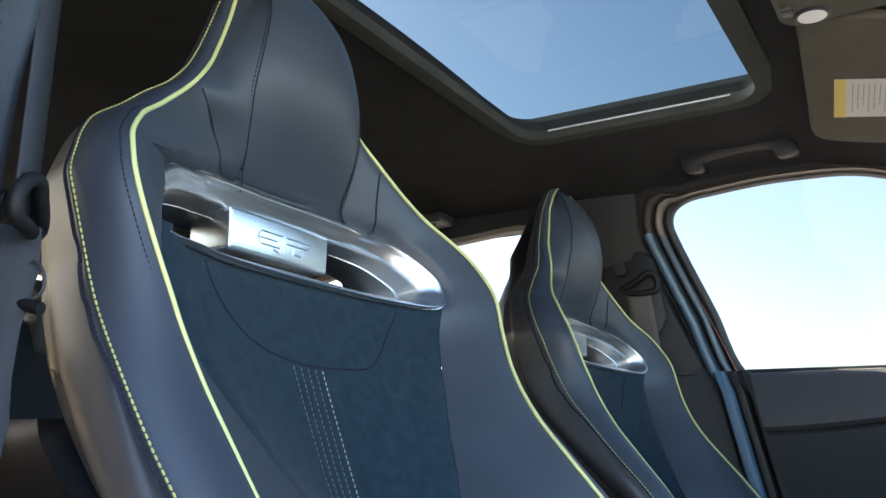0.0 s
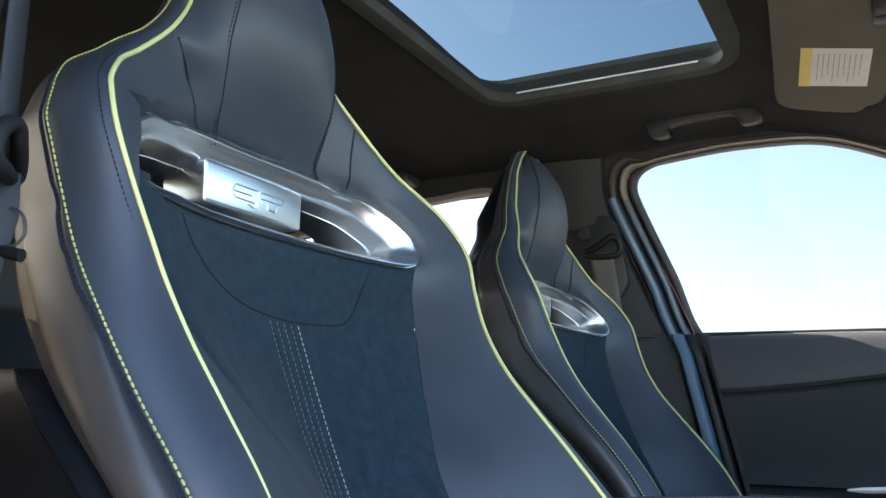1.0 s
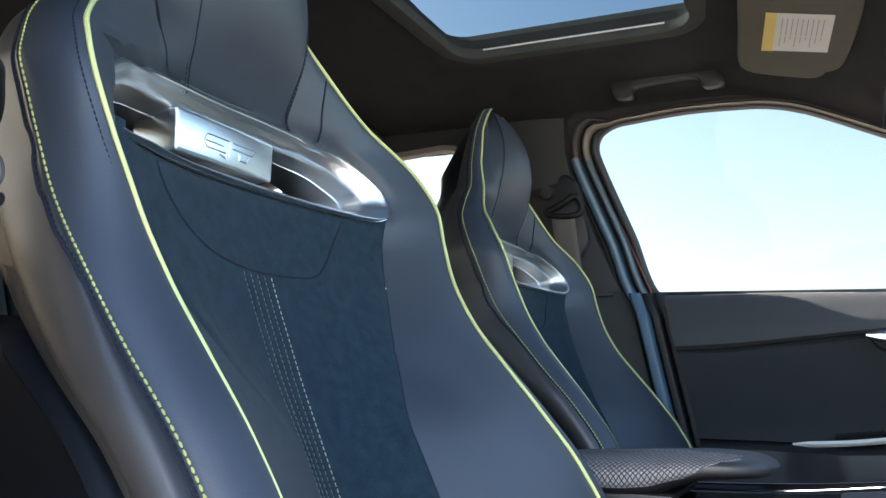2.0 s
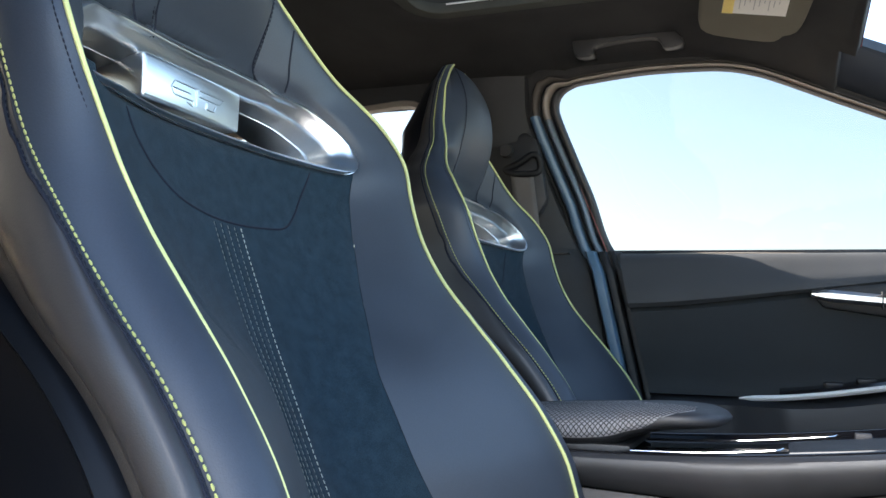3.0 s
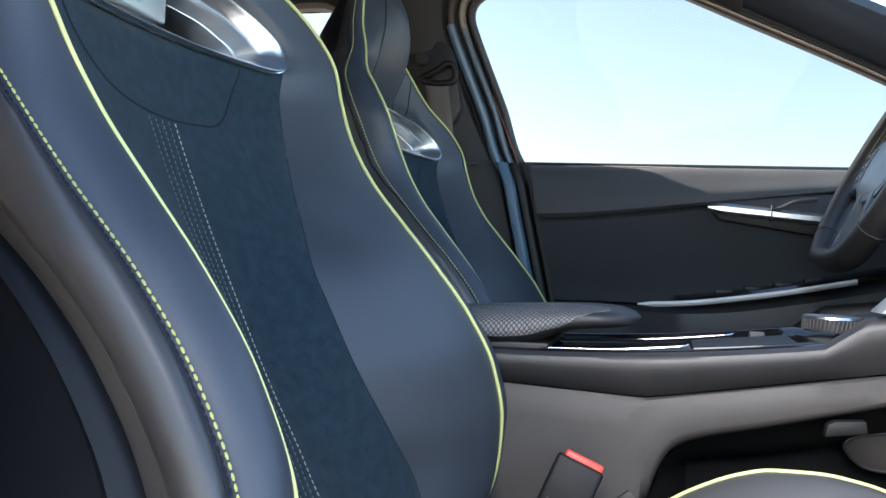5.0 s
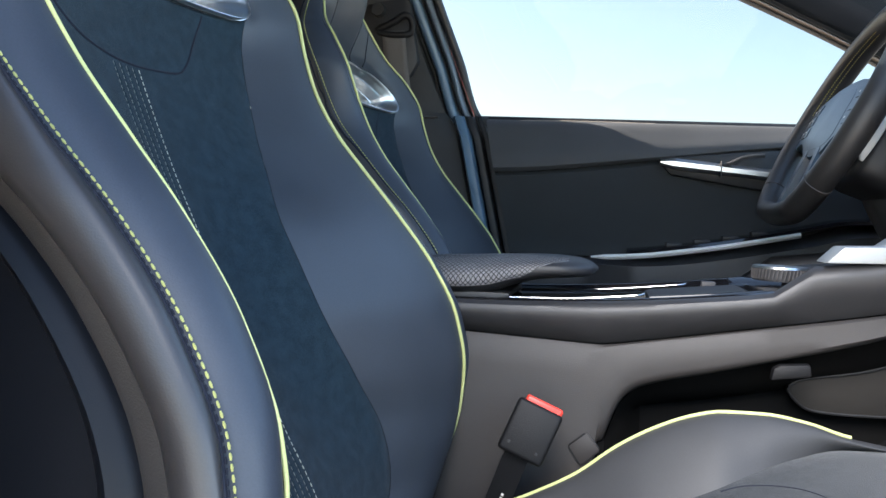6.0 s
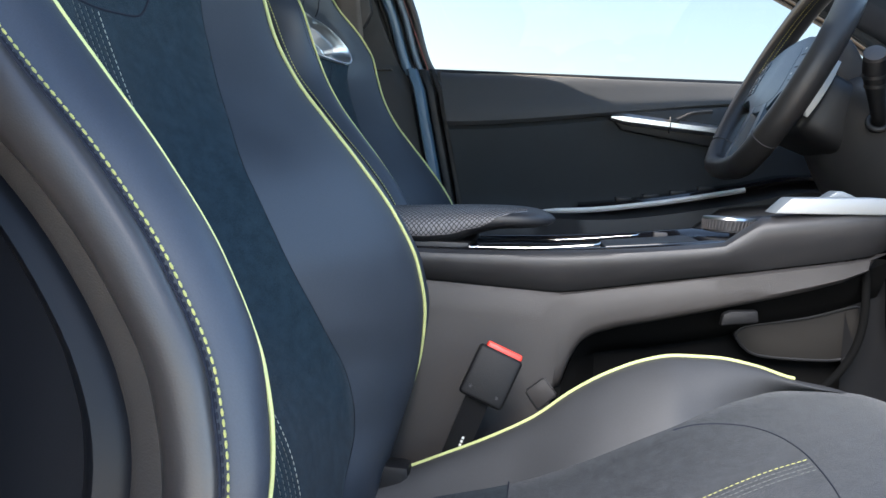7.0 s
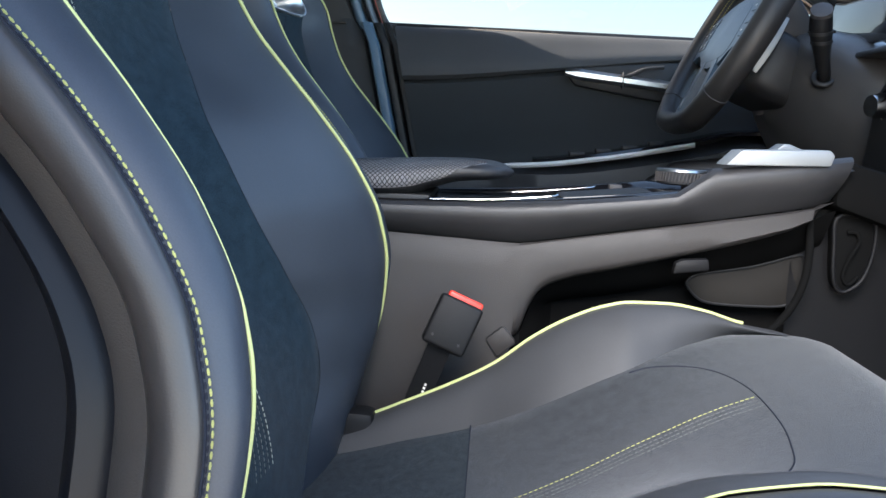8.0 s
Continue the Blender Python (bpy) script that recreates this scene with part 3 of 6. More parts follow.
    lip = [Vector((insert_x(v, z) + 0.001 - 0.018 * max(0.0, (-v - 0.140) / 0.04)**1.3, v, z)) for v, z in ring(BEZEL_OUT, 120)]
    part("bright_edge", tube(lip, 0.0012, 6, True), CHROME, frame_part)
    prof = [(-0.056, 1.033), (0.071, 1.033), (0.071, 1.070), (-0.056, 1.070)]
    plate = prism(prof, 0, -0.115, -0.0650, 0.0035, 3)
    pl = part("insert_plate", plate, SATIN, seat, "flat satin silver plate with an embossed mark")
    bars = bmesh.new()
    # embossed mark: plain slanted strokes
    for (v0, z0, v1, z1) in ((-0.030, 1.0585, -0.002, 1.0585), (-0.030, 1.0585, -0.034, 1.0525), (-0.034, 1.0525, -0.010, 1.0525), (-0.030, 1.0470, -0.006, 1.0470), (-0.006, 1.0470, -0.006, 1.0425),
                             (-0.006, 1.0425, -0.014, 1.0445), (0.002, 1.0585, 0.036, 1.0585), (0.036, 1.0585, 0.030, 1.0530), (0.002, 1.0530, 0.030, 1.0530), (0.012, 1.0500, 0.012, 1.0450), (0.012, 1.0450, 0.022, 1.0450), (0.022, 1.0450, 0.024, 1.0500), (-0.002, 1.0585, -0.002, 1.0440), (-0.034, 1.0525, -0.030, 1.0470)):
        a, b = Vector((0, v0, z0)), Vector((0, v1, z1))
        p = [Vector((-0.0649, q.y + 0.010, q.z - 0.002)) for q in (a, b)]
        add_tube(bars, p, 0.0007, 6)
    part("emblem", bars, SATIN, pl)
    # seat cushion
    cushion(seat)
    return seat


def bezel():
    bm = bmesh.new()
    n = 120
    o, i = ring(BEZEL_OUT, n), ring(BEZEL_IN, n)
    rows = []
    for f, dx in ((-0.04, -0.006), (0.0, 0.000), (0.03, 0.0034), (0.08, 0.0062), (0.15, 0.0078), (0.23, 0.0080), (0.31, 0.0066), (0.38, 0.0040), (0.50, 0.0012), (0.66, -0.0022), (0.82, -0.0058), (0.90, -0.0084), (0.96, -0.0120), (1.0, -0.017)):
        r = []
        for (v0, z0), (v1, z1) in zip(o, i):
            v, z = v0 + (v1 - v0) * f, z0 + (z1 - z0) * f
            r.append(Vector((insert_x(v, z) + dx - 0.016 * max(0.0, (-v - 0.140) / 0.04)**1.3, v, z)))
        rows.append(r)
    for dx, sc in ((-0.030, 0.985), (-0.0305, 0.965), (-0.066, 0.93)):
        r = []
        for v1, z1 in i:
            v, z = v1 * sc, 1.046 + (z1 - 1.046) * (sc - 0.02)
            r.append(Vector((insert_x(v, z) + dx, v, z + dx * 0.12)))
        rows.append(r)
    add_grid(bm, rows, close_v=True)
    return bm


CZ = smoothed([(0.12, 0.470), (0.18, 0.488), (0.25, 0.506), (0.32, 0.525), (0.357, 0.540), (0.40, 0.560), (0.46, 0.592), (0.525, 0.623), (0.58, 0.640), (0.63, 0.646), (0.665, 0.638), (0.685, 0.608), (0.692, 0.565), (0.695, 0.50)])
BZ = smoothed([(0.12, 0.500), (0.18, 0.518), (0.212, 0.5285), (0.257, 0.549), (0.30, 0.570), (0.342, 0.5945), (0.378, 0.624), (0.408, 0.643), (0.444, 0.659), (0.47, 0.665), (0.507, 0.666), (0.544, 0.661), (0.574, 0.653), (0.62, 0.646), (0.66, 0.627), (0.695, 0.50)])
CV = smoothed([(0.12, 0.16), (0.25, 0.155), (0.32, 0.142), (0.40, 0.119), (0.452, 0.122), (0.492, 0.142), (0.53, 0.164), (0.575, 0.187), (0.70, 0.19)])
CS = [(0.12 + 0.46 * i / 60) for i in range(61)] + [0.59, 0.60, 0.61, 0.62, 0.63, 0.64, 0.65, 0.66, 0.67, 0.678, 0.684, 0.688, 0.691, 0.693, 0.6945]


def cush_z(x, v):
    s = min(1, abs(v) / CV(x))
    seam_z = CZ(x) + 0.35 * max(0.0, BZ(x) - CZ(x))
    return CZ(x) + (seam_z - CZ(x)) * s**2


def drop(x, s):
    return float(np.interp(x, [0.30, 0.45, 0.55, 0.60], [0.034, 0.028, 0.012, 0.004])) if s < 0 else 0.0


def cushion(seat):
    # light and shade on the cushion come from two suede colours
    part("cushion_panel", cush_sheet(0.322, 1), SUEDE_LIT, seat, "suede cushion centre in the lit suede copy")
    part("cushion_rear", cush_sheet(0, 0.322), SUEDE_SHADED, seat, "suede at the cushion's rear, darkened for the backrest's shade")
    for s in (-1, 1):
        rows, rows2 = [], []
        for x in CS:
            low = drop(x, s)
            a = (CV(x), cush_z(x, CV(x)) - 0.002)
            b = (0.19, BZ(x) - low)
            c = (0.168, b[1] * 0.85 + a[1] * 0.15 + 0.010 * min(1, max(0.0, (0.60 - x) / 0.06)) * min(1, max(0.0, (x - 0.15) / 0.1)))
            rows.append([Vector((x, s * v, z)) for v, z in quad_curve(a, c, b, 10)])
            shrink = 1 - max(0.0, min(1.0, (x - 0.565) / 0.03))
            o = [(0.190 + (v - 0.190) * max(0.06, shrink), max(0.42, BZ(x) - low - d)) for v, d in ((0.191, 0.001), (0.200, 0.002), (0.212, 0.010), (0.220, 0.025), (0.224, 0.05), (0.222, 0.12), (0.215, 0.25))]
            rows2.append([Vector((x, s * v, max(z, 0.42))) for v, z in o])
        bm = bmesh.new()
        add_grid(bm, rows)
        part("cushion_bolster", bm, LEATHER_CUSHION, seat)
        bm = bmesh.new()
        add_grid(bm, rows2)
        part("cushion_side", bm, LEATHER_SIDE, seat)
        run = [Vector((x, s * 0.190, BZ(x) + 0.001 - drop(x, s))) for x in CS if 0.2 < x < 0.585]
        part("piping", tube(run, 0.0018 if s > 0 else 0.0008, 8), LIME, seat, "bright lime green piping")
    # rounded centre seam and stitches
    loop = polyline([(0.462, 0.118, 0), (0.482, 0.122, 0), (0.504, 0.116, 0), (0.525, 0.100, 0), (0.538, 0.075, 0), (0.545, 0.040, 0), (0.546, 0.0, 0), (0.543, -0.045, 0), (0.536, -0.082, 0), (0.525, -0.118, 0), (0.505, -0.142, 0), (0.47, -0.137, 0)], 90)
    part("seam", tube([Vector((p.x, p.y, cush_z(p.x, p.y) - 0.0002)) for p in loop], 0.0007, 6), THREAD_DARK, seat)
    cross = [Vector((0.322, -0.148 + 0.296 * i / 40, cush_z(0.322, -0.148 + 0.296 * i / 40) - 0.0002)) for i in range(41)]
    part("seam", tube(cross, 0.0007, 6), THREAD_DARK, seat)
    for k, v in enumerate((0.022, 0.015, 0.008, 0.001)):
        run = [Vector((x, v + 0.14 * (x - 0.544), cush_z(x, v + 0.14 * (x - 0.544)) + 0.0003)) for x in levels(0.325, 0.545, 0.003)]
        part("stitching", stitches(run, 0.0044, 0.0029, 0.00042 if k == 0 else 0.00034), THREAD if k == 0 else THREAD_GREY, seat)
    part("hinge_cover", box(0.175, 0.225, 0.168, 0.20, 0.47, 0.540, 0.008), BUCKLE, seat, "dark plastic recliner cover")
    # plastic foot of the cushion
    part("seat_base", box(0.16, 0.66, -0.205, 0.205, FLOOR + 0.02, 0.44, 0.01), BLACK, seat, "black plastic seat base")
    for s in (-1, 1):
        part("seat_rail", box(0.10, 0.68, s * 0.17 - 0.02, s * 0.17 + 0.02, FLOOR, FLOOR + 0.03, 0.003), BLACK, seat)


def cush_sheet(x0, x1):
    bm = bmesh.new()
    rows = []
    for x in sorted(set([x for x in CS if x0 < x < x1] + [q for q in (x0, x1) if 0.12 < q < 0.69])):
        w = CV(x)
        rows.append([Vector((x, w * q / 14, cush_z(x, w * q / 14) - (0.002 if abs(q) == 14 else 0))) for q in range(-14, 15)])
    add_grid(bm, rows)
    return bm


passenger_seat = build_seat()
driver_seat = copy_thing(passenger_seat, pose(0.2 - 0.035, 0.37, FLOOR))
passenger_seat.location = (0.2, -0.37, FLOOR)
tagged(driver_seat, "navy leather sports seat beside the driver's door")

# ---- car shell ----
def side_y(z):
    """Inner face of the glass and upper door on the driver's side."""
    return 0.70 - 0.27 * (z - 1.03) if z > 1.03 else 0.70


WIN = [(0.106, 1.022), (0.062, 1.136), (0.028, 1.222), (0.008, 1.275), (0.001, 1.303), (0.010, 1.326), (0.036, 1.340), (0.075, 1.345), (0.17, 1.352), (0.262, 1.351), (0.31, 1.3475), (0.355, 1.338), (0.40, 1.3215),
       (0.49, 1.2825), (0.583, 1.243), (0.655, 1.212), (0.748, 1.1706), (0.85, 1.12), (0.94, 1.065), (0.975, 1.030), (0.965, 1.018), (0.80, 1.018), (0.69, 1.020), (0.40, 1.026), (0.20, 1.026)]
REAR_WIN = [(-0.27, 1.04), (-0.265, 1.20), (-0.275, 1.30), (-0.31, 1.325), (-0.40, 1.322), (-0.60, 1.305), (-0.85, 1.27), (-1.02, 1.225), (-1.08, 1.17), (-1.05, 1.06), (-0.95, 1.04), (-0.60, 1.04)]


def inside(poly, x, z):
    hit = False
    for (x0, z0), (x1, z1) in zip(poly, poly[1:] + poly[:1]):
        if (z0 > z) != (z1 > z) and x < (x1 - x0) * (z - z0) / (z1 - z0) + x0:
            hit = not hit
    return hit


def outward(poly, d):
    """The outline moved out by d."""
    n = len(poly)
    area = sum(poly[i][0] * poly[(i + 1) % n][1] - poly[(i + 1) % n][0] * poly[i][1] for i in range(n))
    s = 1 if area > 0 else -1
    out = []
    for i in range(n):
        a, b = Vector(poly[i - 1]), Vector(poly[(i + 1) % n])
        t = (b - a).normalized()
        out.append((poly[i][0] + s * t.y * d, poly[i][1] - s * t.x * d))
    return out


def band(poly, d0, d1, y0, y1):
    """A ring of trim between two offsets of an outline, standing proud of the side wall."""
    bm = bmesh.new()
    rows = []
    for k, (f, h) in enumerate(((0, 0), (0.04, 0.7), (0.2, 1), (0.8, 1), (0.96, 0.7), (1, 0))):
        d = d0 + (d1 - d0) * f
        rows.append([Vector((x, y0 + side_y(z) + (y1 - y0) * h, z)) for x, z in outward(poly, d)])
    add_grid(bm, rows, close_v=True)
    return bm


def smooth_loop(poly, n):
    return [(p.x, p.y) for p in polyline([(a, b, 0) for a, b in poly], n, True)]


WIN_S = smooth_loop(WIN, 240)
REAR_S = smooth_loop(REAR_WIN, 90)
WIN_HOLE = outward(WIN_S, 0.014)


def side_wall(sign):
    bm = bmesh.new()
    xs = [-1.9 + 0.0125 * i for i in range(241)]
    zs = [FLOOR - 0.02 + 0.0125 * i for i in range(88)]
    rows = []
    for x in xs:
        rows.append([Vector((x, sign * (side_y(z) + 0.014 + 0.02 * max(0, (0.9 - z))), min(z, 1.41))) for z in zs])

    def hole(c):
        if c.x > 0.44 and c.z > 1.346 - 0.32 * (c.x - 0.4) / 0.72 + 0.035:
            return True
        if sign > 0:
            return inside(WIN_HOLE, c.x, c.z) or inside(REAR_S, c.x, c.z)
        return inside(REAR_S, c.x, c.z) or (c.x > 0.045 + 0.09 * max(0, 1.2 - c.z) and c.x < 0.98 and c.z > 0.40)
    add_grid(bm, rows, skip=hole)
    return bm


wl = solo("wall_left", side_wall(1), TRIM_GREY, "dark grey inner body side with window openings", "wall", kind="structure")
wr = solo("wall_right", side_wall(-1), TRIM_GREY, "dark grey inner body side with open doorway", "wall", kind="structure")
for w, off in ((wl, 1), (wr, -1)):
    so = w.modifiers.new("thickness", 'SOLIDIFY')
    so.thickness = 0.03
    so.offset = 1

for name, loop, lab in (("window_1", WIN_S, "clear driver's door glass"), ("window_2", REAR_S, "clear rear door glass")):
    for sg in ((1,) if name == "window_1" else (1, -1)):
        bm = bmesh.new()
        vs = [bm.verts.new((x, sg * (side_y(z) + 0.026), z)) for x, z in outward(loop, 0.012)]
        bm.faces.new(vs)
        ob = solo(name if sg > 0 else "window_3", bm, WINDOW, lab, "window", kind="structure", smooth=False)
        ob.visible_shadow = False


# tan trim round the rear door glass
for sg in (1, -1):
    bm = band(REAR_S, -0.004, 0.012, 0.014, -0.002)
    if sg < 0:
        turned(bm, Matrix.Diagonal((1, -1, 1, 1)))
    solo("trim", bm, TAN, "tan trim round the rear door glass", "window trim", kind="structure")

# ---- headliner with sunroof ----
def ceil_z(x, y):
    a = abs(y)
    z = 1.436 - 0.030 * (a / 0.5)**2
    if a > 0.5:
        z -= 0.45 * (a - 0.5)**1.5
    if x > 0.25:
        z -= 0.35 * (x - 0.25)**1.4 * 1.6
    if x < -0.5:
        z -= 0.05 * (-0.5 - x)**1.5
    return z


bm = bmesh.new()
xs = [-1.75, -1.6, -1.4, -1.2, -1.0, -0.8, -0.6, -0.45, -0.35, -0.28, -0.24, -0.191] + [-0.191 + 0.413 * i / 12 for i in range(1, 13)] + [0.24, 0.26, 0.30, 0.34, 0.38, 0.42, 0.46, 0.49, 0.515]
ys = [-0.64, -0.63, -0.62, -0.60, -0.58, -0.55, -0.51, -0.47, -0.43, -0.385] + [-0.385 + 0.77 * i / 16 for i in range(1, 17)] + [0.43, 0.47, 0.51, 0.55, 0.58, 0.60, 0.62, 0.63, 0.64]
add_grid(bm, [[Vector((x, y, ceil_z(x, y))) for y in ys] for x in xs], skip=lambda c: (-0.191 < c.x < 0.222 and abs(c.y) < 0.385) or (c.x > 0.49 and abs(c.y) > 0.5))
ceiling = solo("ceiling", bm, HEADLINER, "black fabric headliner round a sunroof opening", "headliner", kind="structure")
so = ceiling.modifiers.new("thickness", 'SOLIDIFY')
so.thickness = 0.02
so.offset = 1


def rounded_rect(x0, x1, y0, y1, r, k=10):
    out = []
    for cx, cy, a0 in ((x1 - r, y1 - r, 0), (x0 + r, y1 - r, 90), (x0 + r, y0 + r, 180), (x1 - r, y0 + r, 270)):
        for i in range(k + 1):
            a = radians(a0 + 90 * i / k)
            out.append((cx + r * math.cos(a), cy + r * math.sin(a)))
    return out


def loop_at(grow, r, z):
    return [Vector((x, y, (ceil_z(x, y) + z) if z < 0.02 else 1.436 + z)) for x, y in rounded_rect(-0.186 - grow, 0.218 + grow, -0.382 - grow, 0.382 + grow, r)]


sunroof = thing("sunroof", (0, 0, 1.40), "closed tinted glass sunroof with a grey fabric surround", "sunroof")
bm = bmesh.new()
add_grid(bm, [loop_at(0.034, 0.075, 0.003), loop_at(0.024, 0.066, -0.001), loop_at(0.010, 0.055, -0.003), loop_at(0.002, 0.048, -0.002), loop_at(0.0, 0.045, 0.004), loop_at(0.004, 0.045, 0.018)], close_v=True)
part("surround", bm, LINER_SOFT, sunroof, "grey fabric surround")
bm = bmesh.new()
add_grid(bm, [loop_at(0.006, 0.045, 0.0), loop_at(0.012, 0.045, 0.020), loop_at(0.034, 0.04, 0.040), loop_at(0.06, 0.05, 0.044)], close_v=True)
part("frame", bm, LINER_EDGE, sunroof, "dark frame behind the surround")
bm = tube([Vector((x, 0.3805, ceil_z(x, 0.3805) + 0.012)) for x in levels(-0.140, 0.175, 0.02)], 0.0016, 8)
part("seal_strip", bm, SATIN_PALE, sunroof, "thin pale seal strip")
bm = bmesh.new()
bm.faces.new([bm.verts.new(p) for p in loop_at(0.05, 0.05, 0.046)])
pane = part("pane", bm, ROOF_GLASS, sunroof, "blue tinted glass", smooth=False)

# outer roof skin round the glass
bm = bmesh.new()
xs2 = [-1.9, -1.5, -1.0, -0.6, -0.4, -0.231, -0.1, 0.1, 0.263, 0.35, 0.45, 0.53]
ys2 = [-0.67, -0.62, -0.55, -0.427, -0.2, 0, 0.2, 0.427, 0.55, 0.62, 0.67]
add_grid(bm, [[Vector((x, y, ceil_z(x, y * 0.93) + 0.048)) for y in ys2] for x in xs2], skip=lambda c: -0.231 < c.x < 0.263 and abs(c.y) < 0.427)
roof = solo("roof", bm, PAINT, "painted outer roof skin of the car", "roof", kind="structure")

# ---- driver's door ----
door = thing("driver_door", (0.5, 0.66, FLOOR), "closed front door with grey upper, dark insert and chrome handle", "car door")
line_z = smoothed([(0.09, 0.915), (0.145, 0.918), (0.43, 0.950), (0.61, 0.972), (0.80, 0.99), (1.0, 1.0)])
low_z = smoothed([(0.10, 0.761), (0.335, 0.765), (0.40, 0.769), (0.528, 0.788), (0.692, 0.822), (0.78, 0.842), (1.0, 0.85)])
DX = [0.088 + 0.012 * i for i in range(76)]


def rear_edge(z):
    return 0.113 + (1.03 - z) * 0.235


def door_rows(z_hi, z_lo, y_of, n):
    rows = []
    for i in range(n + 1):
        r = []
        for x in DX:
            s = i / n
            zz = z_hi(x) + (z_lo(x) - z_hi(x)) * s
            r.append(Vector((rear_edge(zz) + (1.0 - rear_edge(zz)) * (x - 0.088) / 0.9, y_of(s, x), zz)))
        rows.append(r)
    return rows


bm = bmesh.new()
prof = smoothed([(0, 0.698), (0.03, 0.684), (0.10, 0.674), (0.4, 0.660), (0.85, 0.648), (0.97, 0.648), (1, 0.655)])
add_grid(bm, door_rows(lambda x: 1.022, line_z, lambda s, x: prof(s), 14))
part("upper_panel", bm, DOOR_UP, door, "grey grained upper panel")
bm = bmesh.new()
prof2 = smoothed([(0, 0.668), (0.05, 0.659), (0.5, 0.664), (0.85, 0.668), (1, 0.664)])
add_grid(bm, door_rows(lambda x: line_z(x) + 0.002, lambda x: low_z(x) - 0.002, lambda s, x: prof2(s), 16))
part("insert_panel", bm, DOOR_MID, door, "dark cloth insert")
bm = bmesh.new()
prof3 = smoothed([(0, 0.66), (0.004, 0.625), (0.02, 0.612), (0.06, 0.607), (0.35, 0.612), (0.8, 0.63), (1, 0.65)])
add_grid(bm, door_rows(lambda x: low_z(x), lambda x: FLOOR + 0.02, lambda s, x: prof3(s) + 0.035 * max(0, min(1, (0.34 - x) / 0.1)), 24))
part("lower_panel", bm, PLASTIC, door, "charcoal lower panel with armrest")
bm = bmesh.new()
for s0, s1, h in ((0.40, 0.86, 0.010),):
    rows = []
    for i in range(24):
        x = s0 + (s1 - s0) * i / 23
        z = low_z(x) + 0.001
        rows.append([Vector((x, 0.618, z)), Vector((x, 0.620, z + 0.006)), Vector((x, 0.640, z + 0.010)), Vector((x, 0.664, z + 0.010))])
    add_grid(bm, rows)
part("switch_panel", bm, GLOSS, door, "piano black window switch panel")
for i in range(4):
    x = 0.47 + 0.05 * i
    part("switch", box(x, x + 0.03, 0.632, 0.655, low_z(x) + 0.008, low_z(x) + 0.017, 0.003), BLACK, door)
pts = [Vector((x, 0.6095, low_z(x) - 0.003)) for x in levels(0.335, 0.70, 0.012)]
part("chrome_strip", tube(pts, lambda s: 0.0056 * min(1, 0.35 + s * 9), 8, flat=0.8), SATIN_PALE, door, "pale satin strip along the armrest")
# pull handle in its recess
bm = bmesh.new()
rows = []
for i in range(25):
    x = 0.452 + 0.24 * i / 24
    zc = 0.944 - 0.085 * (x - 0.452)
    h = 0.0105 * min(1, 0.25 + i / 3)
    rows.append([Vector((x, 0.657, zc + h * 0.8)), Vector((x, 0.642, zc + h)), Vector((x, 0.634, zc + h * 0.4)), Vector((x, 0.634, zc - h * 0.4)), Vector((x, 0.640, zc - h * 0.9)), Vector((x, 0.657, zc - h))])
vs = add_grid(bm, rows)
bm.faces.new(vs[0])
hd = part("door_handle", bm, SATIN, door, "slim chrome pull handle")
part("handle_joint", box(0.560, 0.562, 0.6325, 0.66, 0.920, 0.950, 0.0005), BLACK, hd)
bm = prism([(0.446, 0.953), (0.60, 0.970), (0.72, 0.978), (0.72, 0.888), (0.60, 0.903), (0.472, 0.921)], 1, 0.650, 0.675, 0.006)
part("handle_recess", bm, BLACK, door, "dark recess behind the handle")
pts = polyline([(0.545, 0.640, 0.937), (0.575, 0.636, 0.945), (0.60, 0.634, 0.957), (0.635, 0.634, 0.962)], 16)
part("lock_lever", tube(pts, 0.0045, 8, flat=0.6), VINYL, door)
# window frame, wider along the rear edge
def rearness(x, z, nx):
    """1 along the upright rear edge, falling to 0 round the top corner; nx is the outward direction's x."""
    if x > 0.15 or z < 1.012:
        return 0.0
    k = max(0.0, min(1.0, (-nx - 0.30) / 0.55))
    return k * k * (3 - 2 * k)


def frame_band(d0, w0, d1, w1, y0, y1, keep=0):
    """Trim between two offsets of the glass outline; w0 and w1 widen the offsets on the rear edge."""
    bm = bmesh.new()
    rows = []
    far = outward(WIN_S, 1.0)
    for f, h in ((0, 0), (0.05, 0.45), (0.18, 0.85), (0.4, 1), (0.6, 1), (0.82, 0.85), (0.95, 0.45), (1, 0)):
        r = []
        for (x, z), (xo, zo) in zip(WIN_S, far):
            q = rearness(x, z, xo - x)
            a, b = d0 + w0 * q, d1 + w1 * q
            d = a + (b - a) * f
            X, Z = x + (xo - x) * d, z + (zo - z) * d
            r.append(Vector((X, y0 + side_y(Z) + (y1 - y0) * h, Z)))
        rows.append(r)
    add_grid(bm, rows, close_v=True, skip=lambda c: (c.z < 1.016) or (keep and (c.x < 0.13 and c.z < 1.28) != (keep < 0)))
    return bm


